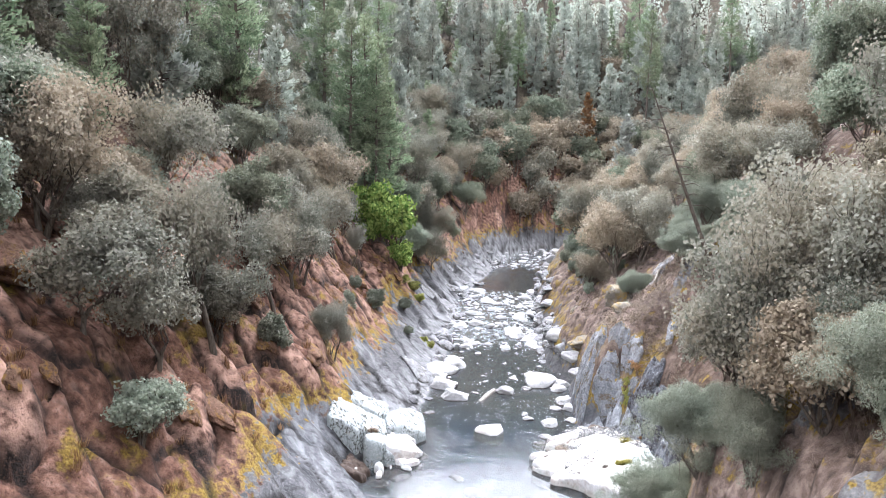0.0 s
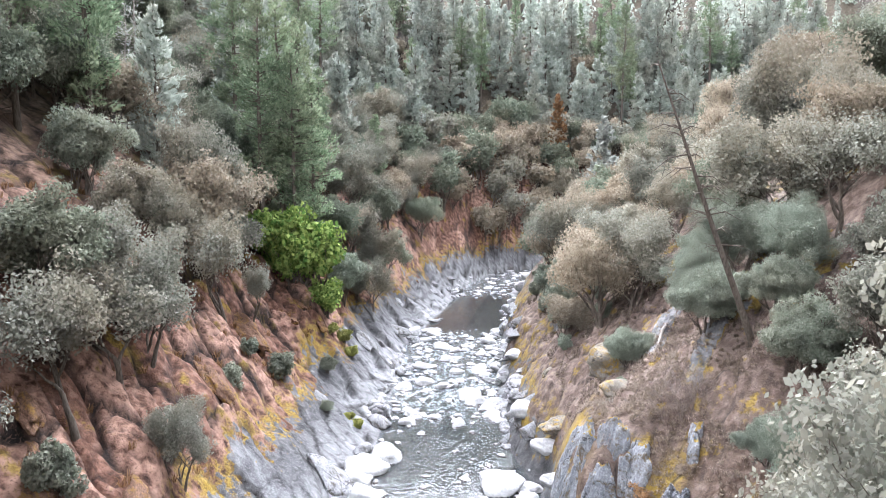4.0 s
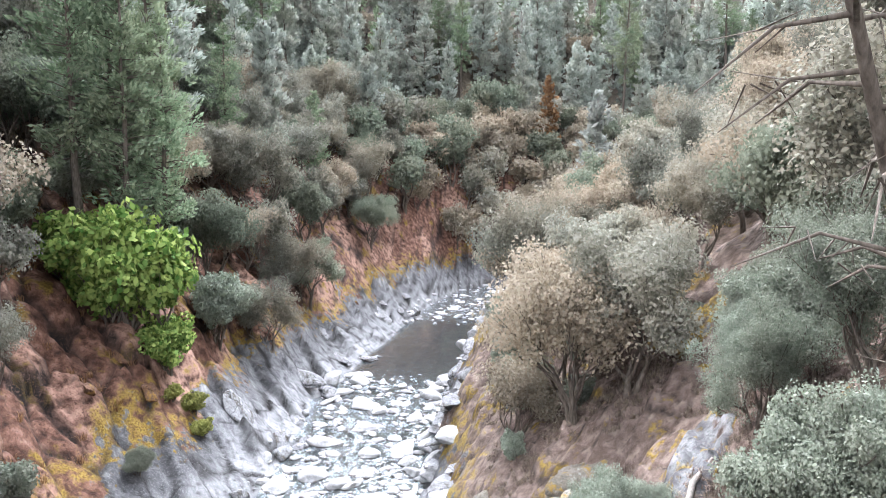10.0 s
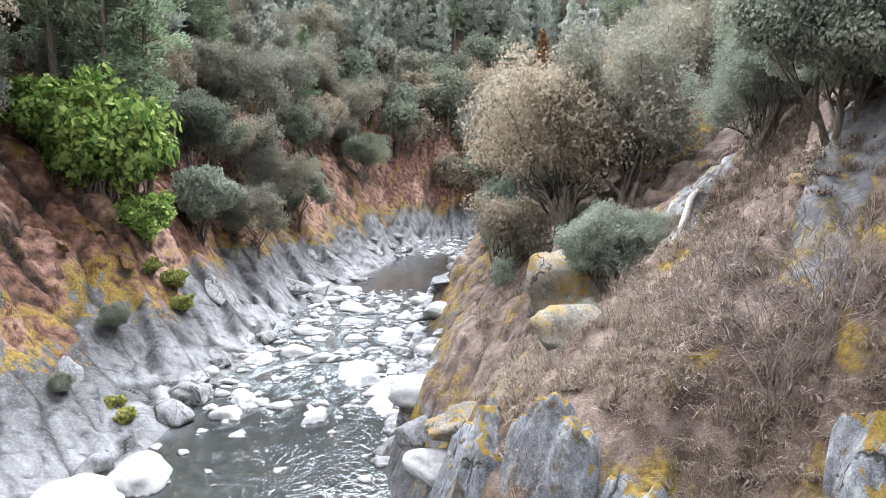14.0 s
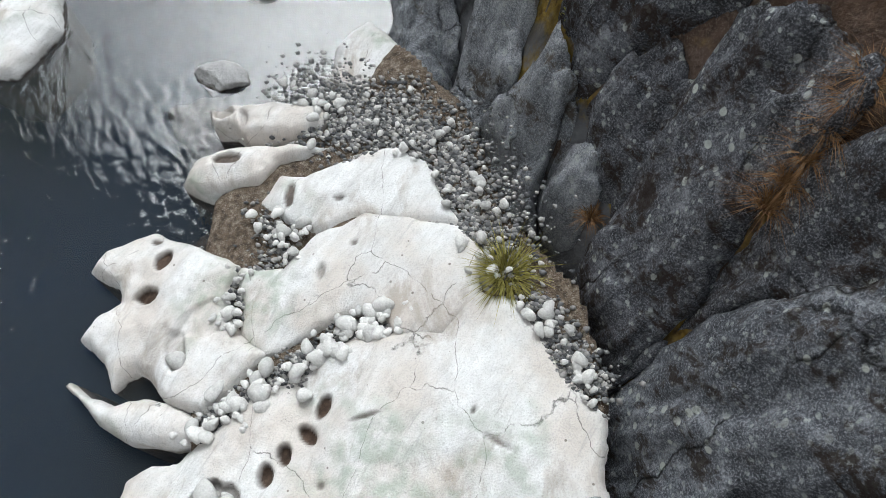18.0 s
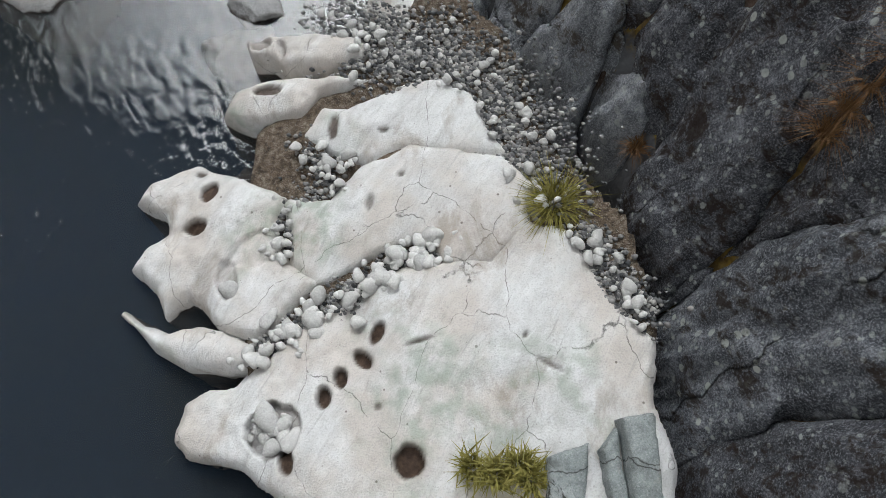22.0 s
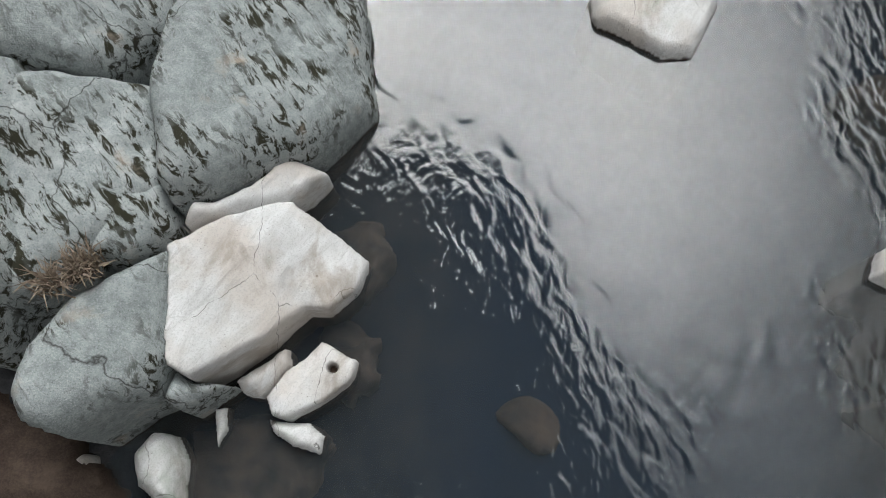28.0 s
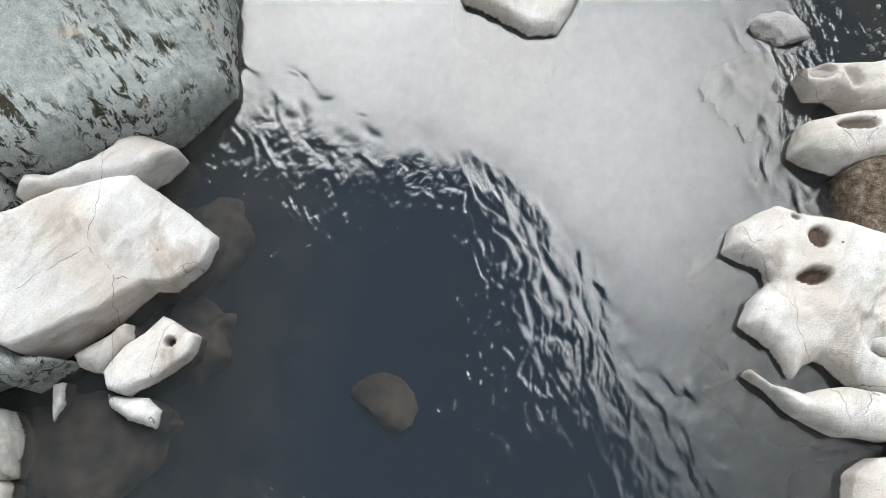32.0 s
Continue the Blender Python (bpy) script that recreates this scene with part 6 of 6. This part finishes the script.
for x, y, k in ((4.6, 21.6, 0.8), (5.6, 21.2, 0.6), (8.2, 16.5, 0.7), (9.2, 11.8, 0.9), (3.4, 18.0, 0.25), (6.9, 6.2, 0.7), (7.9, 3.6, 0.8), (7.2, -1.5, 0.85), (6.4, -6.5, 0.9), (7.6, -10.5, 1.0), (6.2, -14.0, 0.9), (5.6, -19.0, 0.9), (9.0, 8.4, 1.1), (-17.4, 36.5, 0.5), (-16.0, 29.5, 0.35)):
    plant(NEAR_SHRUBS[1], x, y, k * 0.9)
for x, y, k in ((6.9, 14.4, 0.7), (8.4, 21.5, 0.7), (9.6, 18.0, 0.8), (10.6, 24.5, 0.9), (11.0, 14.0, 0.8), (7.0, -3.5, 0.8), (6.4, -12, 0.8), (5.8, -18, 0.8), (4.6, -24, 0.7), (7.2, 3.0, 0.75)):
    plant(NEAR_SHRUBS[int(10 * k + y) % 2], x, y, k * (1.3 if int(10 * k + y) % 2 else 1))
for x, y, k in ((2.3, -3.2, 0.95), (3.0, -6.2, 0.9), (3.6, -11.0, 0.7), (4.4, -1.6, 0.7)):
    plant(NEAR_SHRUBS[0], x, y, k)
for x, y, k in ((4.3, -9.0, 1.0), (5.0, -12.8, 0.95), (4.9, -5.0, 0.8), (6.2, -8.0, 1.0)):
    plant((TANS if y < -10 else OAKS)[int(7 * k) % 3], x, y, k)
for x, y, k in ((10.2, -3, 0.8), (9.8, -9.5, 0.85), (10.5, -16, 0.9), (9.2, -21, 0.8), (12.0, 3.5, 0.7), (13.0, 9.5, 0.7), (13.2, 14.5, 0.75)):
    plant(OAKS[int(100 * k) % 4], x, y, k)
for x, y, k in ((6.0, 1.0, 0.5), (8.2, 0.5, 0.6), (9.6, 2.2, 0.6), (8.8, -5.0, 0.6), (8.0, -8.0, 0.6), (11.5, 7.0, 0.6), (7.4, -12.5, 0.6)):
    plant(OAKS[int(100 * k + 3 * x) % 4], x, y, k)
for x, y, k in ((-22.5, 8.5, 0.95), (-25.5, 14.5, 0.9), (-24, 1.5, 0.85), (-27.5, 24.0, 0.9), (-26.5, 30.0, 0.8), (-28.5, 7, 1.0), (-27.5, -4, 0.9), (-24.5, 36.5, 0.8), (-22.5, 33.0, 0.5), (-28, 35, 1.0)):
    plant(OAKS[int(100 * k + y) % 4], x, y, k)
for x, y, z, r in ((-9.35, 3.5, -1.6, 0.55), (-11.3, 5.3, -1.3, 0.6), (-12.1, 4.4, -0.9, 0.6), (-8.2, 1.6, -1.6, 0.8), (-10.6, 1.0, -1.5, 0.9)):
    stone(DROWNED, x, y, z, r, 0.75 * r, 0.7 * r, "brown boulder drowned in the clear pool", "boulder", "drowned boulders", tilt=5)


def scatter(kinds, count, x0, x1, y0, y1, keep, gap, tries=9000, group="", sizes=(0.7, 1.2)):
    made = 0
    for _ in range(tries):
        if made >= count:
            break
        x, y = random.uniform(x0, x1), random.uniform(y0, y1)
        s, side = river_side(np.array([x]), np.array([y]))
        if (-25 < x < -15 and 31 < y < 47) or not keep(float(s[0]), float(side[0]), x, y) or any((x - a) ** 2 + (y - b) ** 2 < gap * gap for a, b in placed):
            continue
        plant(random.choices([k for k, _ in kinds], [w for _, w in kinds])[0], x, y, random.uniform(*sizes), group=group)
        made += 1


def left_wood(s, side, x, y):
    return side < 0.5 and s > (11.5 + 3 * math.sin(y * 0.35) if y < 36 else 6.5) and s < 60


def right_wood(s, side, x, y):
    return side > 0.5 and s > (6.0 if y > 29 else 3.5 if y < -4 else 8) and s < 50 and not (-4 < y < 14 and x < 8.5)


scatter([(p, 1) for p in PINES] + [(p, 1) for p in GREY_PINES], 75, -75, -14, -10, 120, lambda s, side, x, y: side < 0.5 and 16 < s < 60 or (side < 0.5 and y > 72 and s > 7), 4.5, group="conifers above the rust-brown bank")
scatter([(o, 3) for o in OAKS] + [(o, 0.8) for o in TANS] + [(o, 3.5) for o in BAYS] + [(q, 1.2) for q in BIG_SHRUBS], 270, -65, -14, -30, 120, left_wood, 2.6, sizes=(0.8, 1.25), group="woods on the rust-brown bank")
scatter([(o, 2.6) for o in OAKS] + [(o, 2.4) for o in TANS] + [(o, 3) for o in BAYS] + [(q, 1.0) for q in SHRUBS] + [(q, 2) for q in BIG_SHRUBS], 430, 1, 55, -35, 112, right_wood, 2.1, 16000, group="woods on the brushy bank", sizes=(0.6, 1.1))
scatter([(o, 1) for o in HILL_OAKS], 130, -50, 70, 104, 145, lambda s, side, x, y: side < 0.5 and 4.0 < s < 26, 2.7, group="oaks across the bend", sizes=(0.7, 1.2))
scatter([(p, 0.25) for p in PINES] + [(p, 3) for p in GREY_PINES] + [(o, 1.4) for o in HILL_OAKS], 260, -70, 80, 112, 180, lambda s, side, x, y: side < 0.5 and s > 8, 3.0, group="woods across the bend", sizes=(0.7, 1.15))
scatter([(q, 1) for q in SHRUBS], 9, -30, -16, -12, 45, lambda s, side, x, y: side < 0.5 and 6 < s < 16, 2.0, group="shrubs on the rust-brown slope")
scatter([(q, 1) for q in SHRUBS], 22, 2, 12, 14, 60, lambda s, side, x, y: side > 0.5 and 4 < s < 9 and y > 32, 2.0, group="shrubs on the brushy slope")


def far_woods():
    """The woods high on the far slopes, too many to count."""
    r, g = random.Random(5), np.random.default_rng(5)
    tv, tf, cards, made = [], [], [], 0
    while made < 1250:
        x, y = r.uniform(-170, 190), r.uniform(-20, 300)
        s, side = river_side(np.array([x]), np.array([y]))
        if s[0] < 55 and not (y > 172 and s[0] > 35):
            continue
        made += 1
        z, h = rest(x, y), r.uniform(9, 21)
        pine = r.random() < 0.55
        h = h if pine else 0.6 * h
        n = len(tv)
        tv += [(x - 0.25, y, z - 1), (x + 0.25, y, z - 1), (x, y + 0.3, z - 1), (x, y, z + h * 0.9)]
        tf += [(n, n + 1, n + 3), (n + 1, n + 2, n + 3), (n + 2, n, n + 3)]
        m = 260
        u = g.random(m) ** 0.8
        lobe = 0.75 + 0.35 * np.sin(g.integers(0, 9, m) * 2.1 + u * 40 * pine)
        rad = (h * 0.17 * (1 - u) + 0.25) if pine else h * 0.42 * np.sqrt(np.maximum(0, 1 - (1.6 * u - 0.6) ** 2)) + 0.2
        a, q = g.uniform(0, 6.283, m), g.uniform(0.5, 1.05, m) * lobe
        c = np.stack([x + rad * q * np.cos(a), y + rad * q * np.sin(a), z + h * (0.08 + 0.92 * u)], 1)
        out = np.stack([np.cos(a), np.sin(a), 0.5 + 0 * a], 1) + 0.6 * g.normal(size=(m, 3))
        v = np.cross(out, g.normal(size=(m, 3)))
        w = np.cross(out, v)
        v *= g.uniform(0.3, 0.65, (m, 1)) / np.linalg.norm(v, axis=1, keepdims=True)
        w *= g.uniform(0.2, 0.4, (m, 1)) / np.linalg.norm(w, axis=1, keepdims=True)
        cards.append(np.stack([c - v, c + w, c + v, c - w], 1))
    root = new("far_woods")
    mesh_object("trunk", tv, tf, BARK, root)
    # the leaf colour itself carries the haze of the far slopes
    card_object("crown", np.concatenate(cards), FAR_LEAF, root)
    tagged(root, "hazy mixed pine and oak woods on far slopes", "forest", kind="stuff")


far_woods()
for proto in PROTOS:
    for o in (*proto.children_recursive, proto):
        bpy.data.objects.remove(o)
